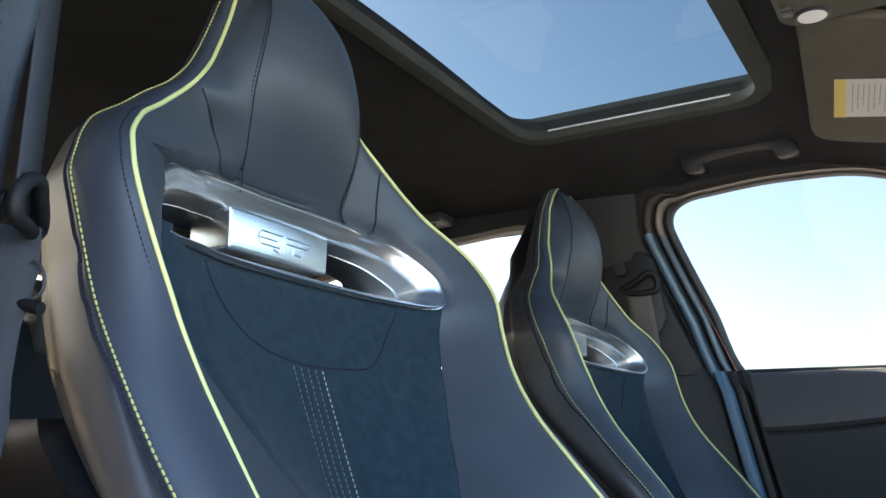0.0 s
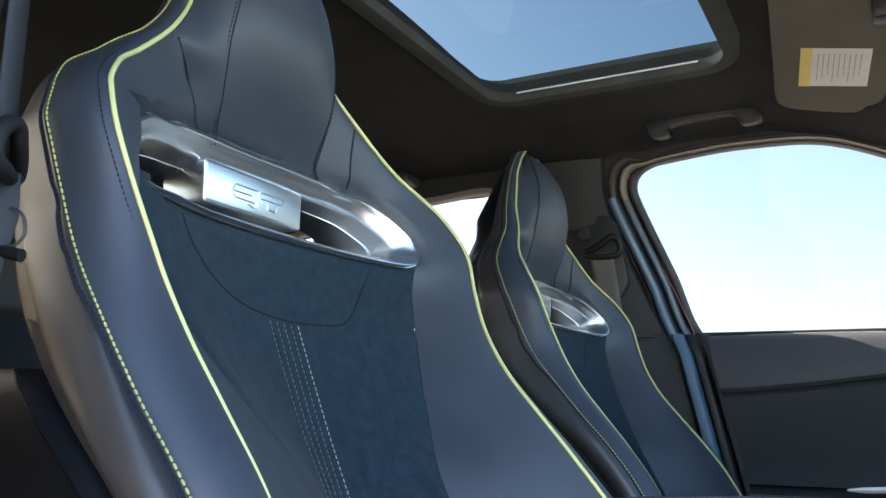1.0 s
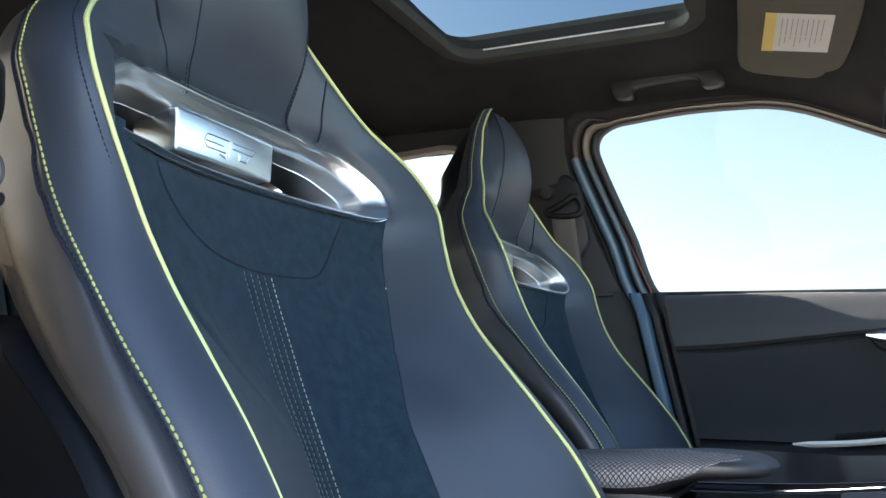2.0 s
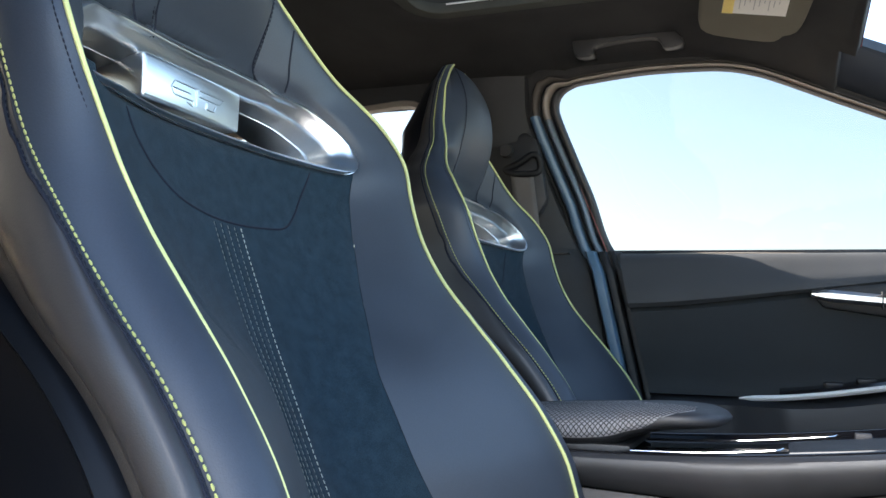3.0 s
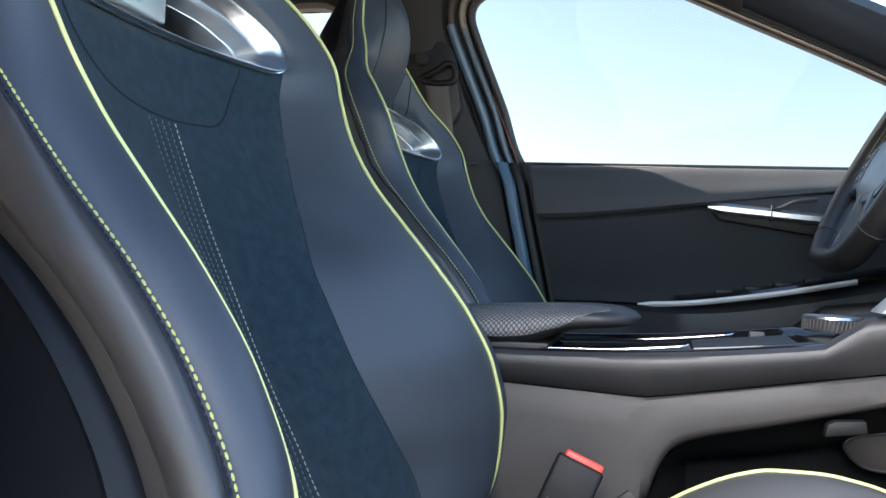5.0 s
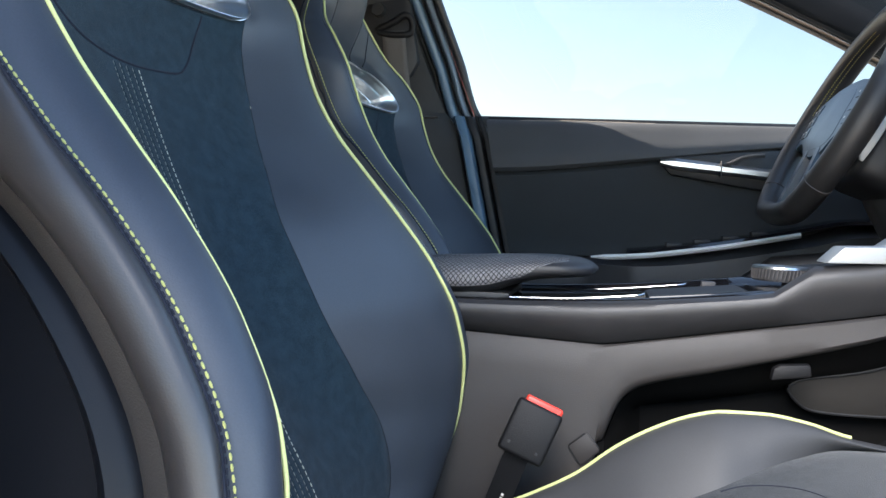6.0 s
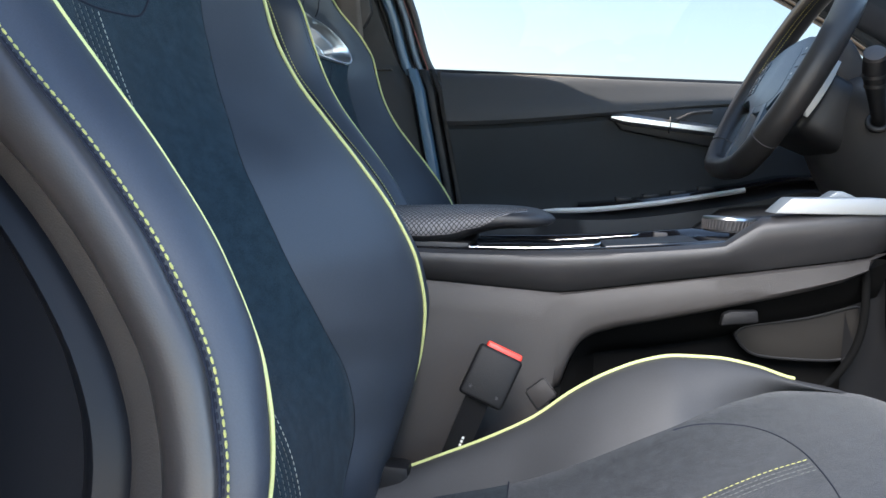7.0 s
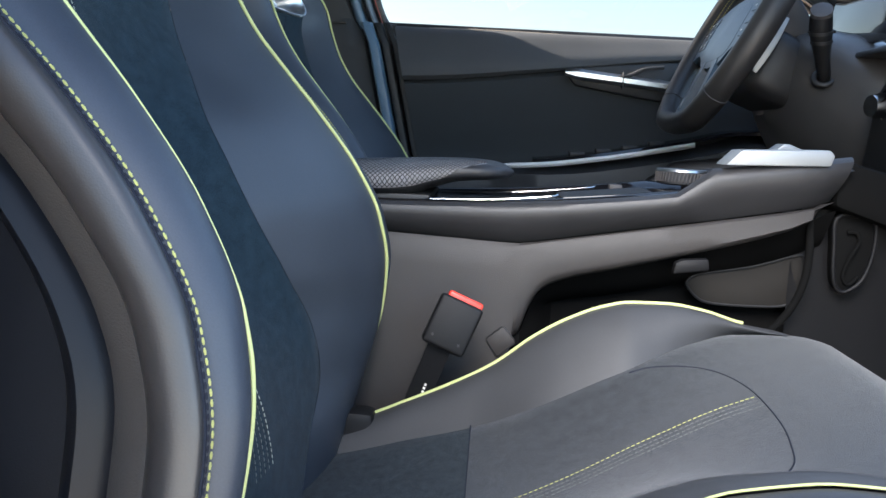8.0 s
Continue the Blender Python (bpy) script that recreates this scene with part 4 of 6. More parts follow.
part("seal", frame_band(-0.001, 0, 0.0035, 0.0135, 0.014, -0.001), BLACK, door, "black rubber glass seal")
# one trim and lip in two colours; the rear ones paint in reflected sky
part("frame_trim", frame_band(0.0035, 0.0135, 0.0085, 0.0235, 0.012, -0.010, 1), TAN, door, "tan upper frame trim")
part("rear_trim", frame_band(0.0035, 0.0135, 0.0085, 0.0235, 0.012, -0.008, -1), FRAME_SKY, door, "satin rear frame trim tinted for sky reflection")
part("frame_groove", frame_band(0.0085, 0.0235, 0.0100, 0.0265, 0.012, -0.003), BLACK, door)
part("frame_lip", frame_band(0.0100, 0.0265, 0.0130, 0.0420, 0.012, -0.006, 1), TAN_DARK, door)
part("rear_lip", frame_band(0.0100, 0.0265, 0.0130, 0.0460, 0.012, -0.011, -1), SEAL, door, "smooth blue-grey rubber band")
part("top_flange", frame_band(0.0120, 0.040, 0.036, 0.046, 0.014, 0.003, 1), HEADLINER, door)
part("frame_flange", frame_band(0.0130, 0.0460, 0.016, 0.050, 0.012, -0.004, -1), HEADLINER, door, "dark inner frame flange")
# belt moulding
pts = [Vector((x, 0.702, 1.022)) for x in levels(0.09, 0.95, 0.05)]
part("belt_seal", tube(pts, 0.006, 8), BLACK, door)
# painted outer frame between seal and trim
edge_x_of = smoothed([(1.022, 0.106), (1.136, 0.062), (1.222, 0.028), (1.275, 0.008), (1.303, 0.001)])
pts = [Vector((edge_x_of(z) - 0.0145, side_y(z) + 0.000, z - 0.005)) for z in levels(1.025, 1.16, 0.02)]
part("outer_frame", tube(pts, lambda s: 0.0009 * (1 - 0.6 * s), 6), PAINT, door, "red painted outer frame edge")

part("corner_filler", box(0.048, 0.118, 0.690, 0.7125, 0.985, 1.024, 0.003), BLACK, door)

# rubber seals down the doorway's rear edge; the band's blue paints in reflected sky
bs = thing("doorway_seal", (0.1, 0.66, FLOOR), "rubber seal along the doorway edge, sky reflection in its colour", "seal")
for name, d0, d1, y, mat, lab in (("seal_lip", -0.002, 0.013, 0.672, BLACK, "black rubber lip"), ("seal_bead", 0.015, 0.034, 0.668, BLACK, ""), ("seal_band", 0.036, 0.060, 0.662, SEAL, "smooth blue-grey rubber band")):
    bm = bmesh.new()
    rows = []
    for z in levels(0.42, 1.024, 0.02):
        r = []
        for f, h in ((0, 0.024), (0.05, 0.006), (0.2, 0.001), (0.5, 0.0), (0.8, 0.001), (0.95, 0.006), (1, 0.024)):
            k = max(0.0, (z - 0.99) / 0.034)
            top_x = edge_x_of(1.024) - 0.92 * (d0 + (d1 - d0) * f) * 1.05
            r.append(Vector(((rear_edge(z) - d0 - (d1 - d0) * f) * (1 - k) + top_x * k, y + h + 0.014 * k, z)))
        rows.append(r)
    add_grid(bm, rows)
    part(name, bm, mat, bs, lab)

# ---- B-pillars with belts ----
pillar = thing("pillar_trim", (-0.15, 0.66, FLOOR), "dark grey pillar cover beside the driver's seat", "pillar")
bm = bmesh.new()
rows = []
for z in levels(0.40, 1.36, 0.03):
    xr = np.interp(z, [0.4, 1.0, 1.36], [-0.24, -0.25, -0.27])
    xf = (rear_edge(z) - 0.057) if z < 1.02 else np.interp(z, [1.02, 1.136, 1.285, 1.36], [0.044, -0.005, -0.052, -0.05])
    y = side_y(z) - (0.0 if z > 1.02 else 0.012)
    rows.append([Vector((xr, y + 0.02, z)), Vector((xr + 0.012, y - 0.008, z)), Vector((xr + 0.05, y - 0.022, z)), Vector(((xr + xf) / 2, y - 0.028, z)), Vector((xf - 0.04, y - 0.024, z)), Vector((xf - 0.010, y - 0.010, z)), Vector((xf, y + 0.02, z))])
add_grid(bm, rows)
part("cover", bm, TRIM_GREY, pillar)
bm = prism([(-0.165, 1.24), (-0.06, 1.255), (-0.035, 1.235), (-0.015, 1.12), (-0.03, 1.09), (-0.15, 1.10)], 1, side_y(1.2) - 0.034, side_y(1.2) - 0.01, 0.006)
part("slot_cover", bm, BLACK, pillar, "black belt slot cover")
part("joint_line", box(-0.20, 0.02, side_y(1.02) - 0.037, side_y(1.02) - 0.012, 1.018, 1.021, 0.0005), BLACK, pillar)


def belt(name, ring_at, strap_to, side, label, mat, up_to=None, wide=Vector((1, 0, 0)), cap=True):
    b = thing(name, (strap_to[0], strap_to[1], FLOOR), label, "seat belt")
    c = Vector(ring_at)
    if cap:
        hub = bmesh.new()
        add_tube(hub, [c + Vector((-0.032, 0.02 * side, 0.034)), c + Vector((-0.031, -0.004 * side, 0.032)), c + Vector((-0.031, -0.012 * side, 0.032))], lambda s: 0.014 - 0.002 * s**4, 20)
        part("anchor_cap", hub, TRIM_GREY, b, "round anchor cover")
    else:
        part("anchor_cap", tube([c + Vector((-0.03, -0.02, 0.006)), c + Vector((-0.012, -0.004, 0.004))], 0.008, 12), BLACK, b, "round anchor cover")
    loop = polyline([c + wide * p[0] * (1 if cap else 0.6) + Vector((0, p[1], p[2] * (0.75 if cap else 0.5))) for p in ((-0.032, -0.004 * side, -0.010), (-0.012, -0.007 * side, 0.002), (0.008, -0.008 * side, 0.016), (0.020, -0.008 * side, 0.028), (0.032, -0.004 * side, 0.024), (0.037, 0, 0.004), (0.034, 0, -0.014), (0.022, -0.004 * side, -0.021), (-0.01, -0.004 * side, -0.020))], 40, True)
    part("belt_ring", tube(loop, 0.0065 if cap else 0.0045, 10, True), BUCKLE, b, "black plastic belt guide")
    d = Vector(strap_to) - c
    low_wide = wide if cap else Vector((0.62, 0.78, 0))
    rows = []
    for i in range(20):
        p = c + d * (i / 19) + Vector((0, -0.006 * side, -0.008)) - (Vector() if cap else low_wide * 0.019)
        fold = 0.0 if cap else 0.0035 * math.sin(i * 1.9) * max(0.0, 1 - i / 9)
        rows.append([p + low_wide * (w * 0.023) + Vector((0, 0.001 * math.cos(w * 2) + fold * w, fold)) for w in (-1, -0.5, 0, 0.5, 1)])
    bm2 = bmesh.new()
    add_grid(bm2, rows)
    st = part("strap", bm2, mat, b, "woven belt strap")
    so2 = st.modifiers.new("thickness", 'SOLIDIFY')
    so2.thickness = 0.0015
    if up_to:
        d2 = Vector(up_to) - c
        rows = []
        for i in range(12):
            p = c + d2 * (i / 11)
            rows.append([p + wide * (w * 0.023) for w in (-1, 0, 1)])
        bm3 = bmesh.new()
        add_grid(bm3, rows)
        st = part("strap", bm3, mat, b)
        st.modifiers.new("thickness", 'SOLIDIFY').thickness = 0.0015
    return b


belt("seat_belt", (-0.065, 0.618, 1.185), (0.02, 0.625, 0.60), 1, "driver's seat belt with grey woven strap on the pillar", WEB)
belt("seat_belt", (0.025, -0.656, 0.993), (0.030, -0.685, 0.50), -1, "passenger seat belt hanging from a black guide", WEB_DARK, (-0.006, -0.642, 1.30), Vector((0.72, -0.69, 0)), False)

tg = thing("belt_tongue", (0.036, -0.652, 0.940), "steel belt tongue with a black grip hanging on the strap", "belt tongue")
loop = polyline([(0.026, -0.650, 0.966), (0.034, -0.648, 0.962), (0.037, -0.648, 0.952), (0.031, -0.650, 0.946), (0.024, -0.652, 0.950)], 30, True)
part("plate", tube(loop, 0.0009, 8, True), PLASTIC, tg, "thin steel plate")
part("grip", tube([Vector((0.023, -0.652, 0.944)), Vector((0.037, -0.648, 0.941))], 0.0035, 10), BUCKLE, tg, "black plastic grip")

pr = thing("pillar_trim", (-0.12, -0.68, FLOOR), "dark pillar cover beside the passenger doorway", "pillar")
bm = bmesh.new()
rows = []
for z in levels(0.40, 1.36, 0.03):
    xf = np.interp(z, [0.4, 0.9, 0.97, 1.05, 1.08, 1.11, 1.36], [-0.02, 0.008, 0.019, 0.022, 0.028, 0.035, 0.060])
    y = -side_y(z)
    rows.append([Vector((-0.27, y - 0.02, z)), Vector((-0.258, y + 0.008, z)), Vector((-0.20, y + 0.020, z)), Vector((xf - 0.06, y + 0.020, z)), Vector((xf - 0.012, -0.662, z)), Vector((xf, -0.668, z)), Vector((xf + 0.004, -0.675, z)), Vector((xf + 0.002, -0.71, z))])
add_grid(bm, rows[18:])
part("cover", bm, PILLAR_BLUE, pr, "blue-grey upper pillar cover")
# lower part of the same cover, its shade given by a near-black colour
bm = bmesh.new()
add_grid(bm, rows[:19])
part("lower_cover", bm, SHADE_BLACK, pr, "lower pillar cover darkened for shade")
part("joint_line", tube([Vector((-0.05, -0.6615, 1.062)), Vector((0.006, -0.6615, 1.053)), Vector((0.021, -0.670, 1.050)), Vector((0.021, -0.69, 1.050))], 0.0008, 6), BLACK, pr)

# ---- roof fittings ----
gh = thing("grab_handle", (0.11, 0.60, 1.38), "dark plastic grab handle under the headliner", "grab handle")
outline = smooth_loop([(0.0488, 1.400), (0.056, 1.408), (0.097, 1.4145), (0.154, 1.4145), (0.209, 1.409), (0.230, 1.402), (0.247, 1.382), (0.2445, 1.374), (0.230, 1.370), (0.214, 1.371), (0.207, 1.382), (0.1965, 1.391), (0.144, 1.391), (0.097, 1.386), (0.0885, 1.381), (0.089, 1.369), (0.075, 1.366), (0.060, 1.368), (0.053, 1.375)], 90)
part("bar", prism(outline, 1, 0.535, 0.556, 0.006, 3), BLACK, gh, "dark moulded bar")
for x, z in ((0.071, 1.376), (0.230, 1.380)):
    part("foot", box(x - 0.014, x + 0.014, 0.552, 0.60, z + 0.002, z + 0.018, 0.004, 3), BLACK, gh)

visor = thing("sun_visor", (0.33, 0.42, 1.37), "beige cloth sun visor with a paper warning label", "sun visor")


def visor_z(x, y):
    return ceil_z(x, y) - 0.016 - 0.06 * max(0, abs(y) - 0.42)


out = smooth_loop([(0.312, 0.140), (0.304, 0.198), (0.288, 0.366), (0.279, 0.458), (0.288, 0.490), (0.326, 0.503), (0.392, 0.508), (0.409, 0.483), (0.431, 0.460), (0.448, 0.362), (0.459, 0.248), (0.455, 0.160), (0.42, 0.135), (0.35, 0.125)], 70)
bm = prism(out, 2, -0.009, 0.006, 0.006, 3)
for v in bm.verts:
    v.co.z += visor_z(0.33, 0.40) - 0.004 - 0.18 * (v.co.x - 0.33) - 0.09 * (v.co.y - 0.40)


def on_visor(x, y, d=0.0):
    return Vector((x, y, visor_z(0.33, 0.40) - 0.0131 - d - 0.18 * (x - 0.33) - 0.09 * (y - 0.40)))


part("board", bm, VISOR, visor)
bm = bmesh.new()
bm.faces.new([bm.verts.new(on_visor(x, y, 0.0006)) for x, y in ((0.334, 0.283), (0.423, 0.288), (0.411, 0.406), (0.318, 0.405))])
lab = part("label", bm, PAPER, visor, "white printed paper label", smooth=False)
bm = bmesh.new()
bm.faces.new([bm.verts.new(on_visor(x, y, 0.0012)) for x, y in ((0.334, 0.283), (0.349, 0.284), (0.334, 0.4052), (0.318, 0.405))])
part("label_stripe", bm, YELLOW, lab, "yellow heading stripe", smooth=False)
bm = bmesh.new()
for i in range(9):
    f = 0.26 + 0.075 * i
    a = Vector((0.334, 0.283, 0)).lerp(Vector((0.423, 0.288, 0)), f)
    b = Vector((0.318, 0.405, 0)).lerp(Vector((0.411, 0.406, 0)), f)
    for s0, s1 in ((0.12, 0.55), (0.58, 0.86 - 0.1 * (i % 3))):
        p, q = a.lerp(b, s0), a.lerp(b, s1)
        bm.faces.new([bm.verts.new(on_visor(p.x - 0.0006, p.y, 0.0012)), bm.verts.new(on_visor(p.x + 0.0006, p.y, 0.0012)), bm.verts.new(on_visor(q.x + 0.0006, q.y, 0.0012)), bm.verts.new(on_visor(q.x - 0.0006, q.y, 0.0012))])
part("label_print", bm, INK, lab, smooth=False)
part("hinge", box(0.425, 0.455, 0.16, 0.19, visor_z(0.44, 0.18) - 0.010, visor_z(0.44, 0.18) + 0.02, 0.006), BLACK, visor)

oc = thing("overhead_console", (0.33, 0.0, 1.38), "grey roof console with a round reading lamp", "roof console")
bm = prism(rounded_rect(0.296, 0.44, -0.108, 0.108, 0.022, 6), 2, 1.380, 1.42, 0.012, 3)
part("housing", bm, VISOR, oc, "grey plastic housing")
for y in (0.080, -0.080):
    lens = tube([Vector((0.335, y, 1.384)), Vector((0.335, y, 1.377))], 0.017, 24)
    lp = part("lamp", lens, SATIN, oc, "round reading lamp")
    part("lamp_ring", tube([Vector((0.335 + 0.018 * math.cos(a * 0.2618), y + 0.018 * math.sin(a * 0.2618), 1.379)) for a in range(24)], 0.003, 6, True), PLASTIC, lp)
part("switch", box(0.304, 0.318, 0.045, 0.065, 1.375, 1.384, 0.002), PLASTIC, oc)
part("switch", box(0.304, 0.318, -0.02, 0.02, 1.375, 1.384, 0.002), PLASTIC, oc)

# rear dome lamp and coat hook by the rear door
dl = thing("coat_hook", (-0.49, 0.56, 1.36), "small beige coat hook and lamp above the rear door", "hook")
part("base", box(-0.53, -0.46, 0.535, 0.60, 1.345, 1.368, 0.008, 3), PLASTIC, dl)
part("hook", tube(polyline([(-0.50, 0.54, 1.35), (-0.50, 0.525, 1.338), (-0.485, 0.528, 1.33), (-0.475, 0.54, 1.338)], 16), 0.006, 8), VISOR, dl)

# ---- A-pillar and windscreen ----
ap = thing("windscreen_pillar", (0.9, 0.62, 0.9), "dark blue-grey trim of the windscreen pillar", "pillar")
for sg in (1, -1):
    bm = bmesh.new()
    rows = []
    for i in range(24):
        s = i / 23
        x = 0.40 + 0.72 * s
        zl = 1.350 - 0.32 * s
        zh = 1.402 - 0.30 * s
        yl = side_y(zl) - 0.004
        rows.append([Vector((x, sg * (yl + 0.012), zl - 0.004)), Vector((x, sg * (yl - 0.010), zl + 0.004)), Vector((x + 0.01, sg * (yl - 0.035), (zl + zh) / 2)), Vector((x + 0.03, sg * (yl - 0.05), zh - 0.006)), Vector((x + 0.045, sg * (yl - 0.045), zh + 0.004)), Vector((x + 0.05, sg * (yl - 0.02), zh + 0.012))])
    add_grid(bm, rows)
    part("cover", bm, A_TRIM, ap)
bm = bmesh.new()
add_grid(bm, [[Vector((0.50 + 0.78 * s, y * (0.585 + 0.07 * s), 1.405 - 0.40 * s - 0.04 * (y * y))) for y in (-1, -0.5, 0, 0.5, 1)] for s in (0, 0.25, 0.5, 0.75, 1)])
ws = solo("window_4", bm, SCREEN_GLASS, "clear raked windscreen glass", "windscreen", kind="structure")
ws.visible_shadow = False

# ---- dashboard ----
dash = thing("dashboard", (0.95, 0, FLOOR), "charcoal soft dashboard across the cabin", "dashboard")
prof_d = [(0.99, 0.55), (0.93, 0.62), (0.885, 0.70), (0.855, 0.78), (0.842, 0.85), (0.845, 0.90), (0.862, 0.94), (0.90, 0.962), (1.0, 0.975), (1.15, 0.985), (1.30, 0.985), (1.30, 0.55)]
part("body", prism(prof_d, 1, -0.68, 0.68, 0.012, 3), BLACK, dash)
# surround of the steering column, widening to the dashboard
bm = bmesh.new()
rows = []
for i in range(17):
    s = i / 16
    cx, cy, cz = 0.742 + 0.150 * s, 0.37 - 0.015 * s, 0.938 - 0.070 * s
    swell = math.sin(s * math.pi / 2)**0.85
    ry, rz = 0.084 + 0.125 * swell, 0.060 + 0.055 * swell
    if i == 0:
        ry, rz = 0.05, 0.04
    if i == 1:
        cx, ry, rz = 0.744, 0.078, 0.060
    r = []
    for k in range(48):
        q = 2 * math.pi * k / 48
        c, d = math.cos(q), math.sin(q)
        r.append(Vector((cx - 0.06 * s * max(0, -d), cy + ry * math.copysign(abs(c)**0.9, c), cz + rz * math.copysign(abs(d)**0.9, d))))
    rows.append(r)
vs = add_grid(bm, rows, close_v=True)
bm.faces.new(vs[0])
part("column_surround", bm, SURROUND, dash, "rounded dark column surround")
part("centre_panel", prism([(0.84, 0.70), (0.815, 0.80), (0.825, 0.90), (0.85, 0.955), (0.92, 0.955), (0.92, 0.70)], 1, -0.15, 0.165, 0.012, 3), BUCKLE, dash, "black centre panel")
knob = part("control_knob", tube([Vector((0.835, 0.118, 0.886)), Vector((0.806, 0.112, 0.884)), Vector((0.798, 0.110, 0.8835))], lambda s: 0.0165 - 0.003 * s**3, 28), CHROME, dash, "chrome rotary control")
part("knob_ring", tube([Vector((0.832, 0.118, 0.886)), Vector((0.822, 0.116, 0.885))], 0.021, 28), GLOSS, knob)
part("screen", prism([(0.834, 0.975), (0.842, 0.974), (0.866, 1.112), (0.858, 1.114)], 1, -0.14, 0.40, 0.002), GLOSS, dash, "wide glossy black display")
part("screen_ledge", prism([(0.81, 0.952), (0.813, 0.960), (0.86, 0.975), (0.90, 0.97), (0.90, 0.95)], 1, -0.15, 0.55, 0.003), BLACK, dash)
hood = [(0.740, 0.985), (0.733, 1.045), (0.742, 1.058), (0.760, 1.043), (0.780, 1.012), (0.79, 0.985)]
part("binnacle", prism(hood, 1, 0.295, 0.50, 0.006, 3), PLASTIC_WARM, dash, "grey-brown instrument hood")

# ---- steering wheel ----
wheel = thing("steering_wheel", (0.655, 0.37, 1.0), "black leather steering wheel with silver paddle", "steering wheel")
WC = Vector((0.683, 0.37, 0.996))
WU = Vector((0.44, 0, 0.898)).normalized()
WN = Vector((-0.898, 0, 0.44)).normalized()
WY = Vector((0, 1, 0))


def on_wheel(a, b, n=0.0):
    return WC + WY * a + WU * b + WN * n


rim = []
for i in range(96):
    t = 2 * math.pi * i / 96
    a, b = 0.183 * math.sin(t), 0.178 * math.cos(t)
    if b < -0.152:
        b = -0.152 - (-b - 0.152) * 0.25
    rim.append(on_wheel(a, b))
part("rim", tube(rim, 0.0165, 14, True, 1.2, tuple(WN)), WHEEL_LEATHER, wheel, "smooth dark leather rim")
for sg in (-1, 1):
    arc = [on_wheel(sg * (0.183 - 0.0150) * math.sin(t), (0.178 - 0.0150) * math.cos(t), 0.006) for t in [0.30 + 1.1 * k / 60 for k in range(61)]]
    part("rim_stitching", stitches(arc, 0.0044, 0.0034, 0.0011), GOLD, wheel, "yellow rim stitching")
    part("rim_stitching", stitches([p + WN * -0.006 + (p - WC).normalized() * -0.001 for p in arc], 0.0044, 0.0034, 0.0011), GOLD, wheel)
for t in (2.25, 4.03):
    c = Vector((0, 0.183 * math.sin(t), 0.178 * math.cos(t)))
    rad = c.normalized()
    loop = [on_wheel(c.y + rad.y * 0.0169 * math.cos(q), c.z + rad.z * 0.0169 * math.cos(q), 0.0202 * math.sin(q)) for q in [2 * math.pi * k / 24 for k in range(24)]]
    part("rim_seam", tube(loop, 0.0008, 6, True), VINYL, wheel)


def plate_n(a, b):
    return 0.010 - 0.006 * (a / 0.17)**2 - 1.4 * (b - 0.005)**2


top_b = smoothed([(0, 0.058), (0.06, 0.056), (0.11, 0.048), (0.168, 0.044)])
low_b = smoothed([(0, -0.062), (0.05, -0.058), (0.085, -0.040), (0.12, -0.030), (0.168, -0.034)])
sp = bmesh.new()
rows = []
for i in range(41):
    a = -0.170 + 0.340 * i / 40
    hi, lo = top_b(abs(a)), low_b(abs(a))
    r = [on_wheel(a, hi + 0.002, plate_n(a, hi) - 0.022), on_wheel(a, hi + 0.002, plate_n(a, hi) - 0.004)]
    r += [on_wheel(a, hi + (lo - hi) * k / 10, plate_n(a, hi + (lo - hi) * k / 10)) for k in range(11)]
    r += [on_wheel(a, lo - 0.002, plate_n(a, lo) - 0.004), on_wheel(a, lo - 0.002, plate_n(a, lo) - 0.022)]
    rows.append(r)
add_grid(sp, rows)
spoke = part("spoke", sp, SPOKE, wheel, "satin spoke plate with buttons, tinted for sky reflection")
loop = [(0.088 * math.copysign(abs(math.sin(q))**0.6, math.sin(q)), -0.002 + 0.050 * math.copysign(abs(math.cos(q))**0.6, math.cos(q))) for q in [2 * math.pi * k / 60 for k in range(60)]]
hub = bmesh.new()
rings = [[on_wheel(a * sc, b * sc, plate_n(a * sc, b * sc) + up) for a, b in loop] for sc, up in ((0.02, 0.0007), (0.5, 0.0007), (0.85, 0.0007), (0.97, 0.0004), (1.0, -0.002))]
vs = add_grid(hub, rings, close_v=True)
hub.faces.new(vs[0])
part("airbag_cover", hub, SPOKE, wheel, "satin airbag cover tinted for sky reflection")
for sg in (-1, 1):
    for k in range(2):
        for m in range(3):
            a, b = sg * (0.108 + 0.026 * k), 0.028 - 0.020 * m
            bt = bmesh.new()
            rws = [[on_wheel(a + u * 0.0105, b + w * 0.008, plate_n(a + u * 0.0105, b + w * 0.008) + n) for u, w in ((-1, -1), (1, -1), (1, 1), (-1, 1))] for n in (-0.001, 0.0012)]
            vs = add_grid(bt, rws, close_v=True)
            bt.faces.new(vs[1])
            part("button", bt, BLACK if k else SPOKE, spoke)
            if (k + m + (sg > 0)) % 2 == 0 or sg > 0:
                mk = bmesh.new()
                mk.faces.new([mk.verts.new(on_wheel(a + u * 0.0036, b + w * 0.0014, plate_n(a, b) + 0.0024)) for u, w in ((-1, -1), (1, -1), (1, 1), (-1, 1))])
                part("button_mark", mk, PAPER, spoke, smooth=False)
for sg in (-1, 1):
    lo = bmesh.new()
    rows = []
    for i in range(8):
        s = i / 7
        c = sg * (0.034 + 0.020 * s)
        b = -0.050 - 0.106 * s
        rows.append([on_wheel(c - 0.013, b, -0.012), on_wheel(c - 0.010, b, 0.006 - 0.006 * s), on_wheel(c + 0.010, b, 0.006 - 0.006 * s), on_wheel(c + 0.013, b, -0.012)])
    add_grid(lo, rows, close_v=True)
    part("lower_spoke", lo, SPOKE, wheel)
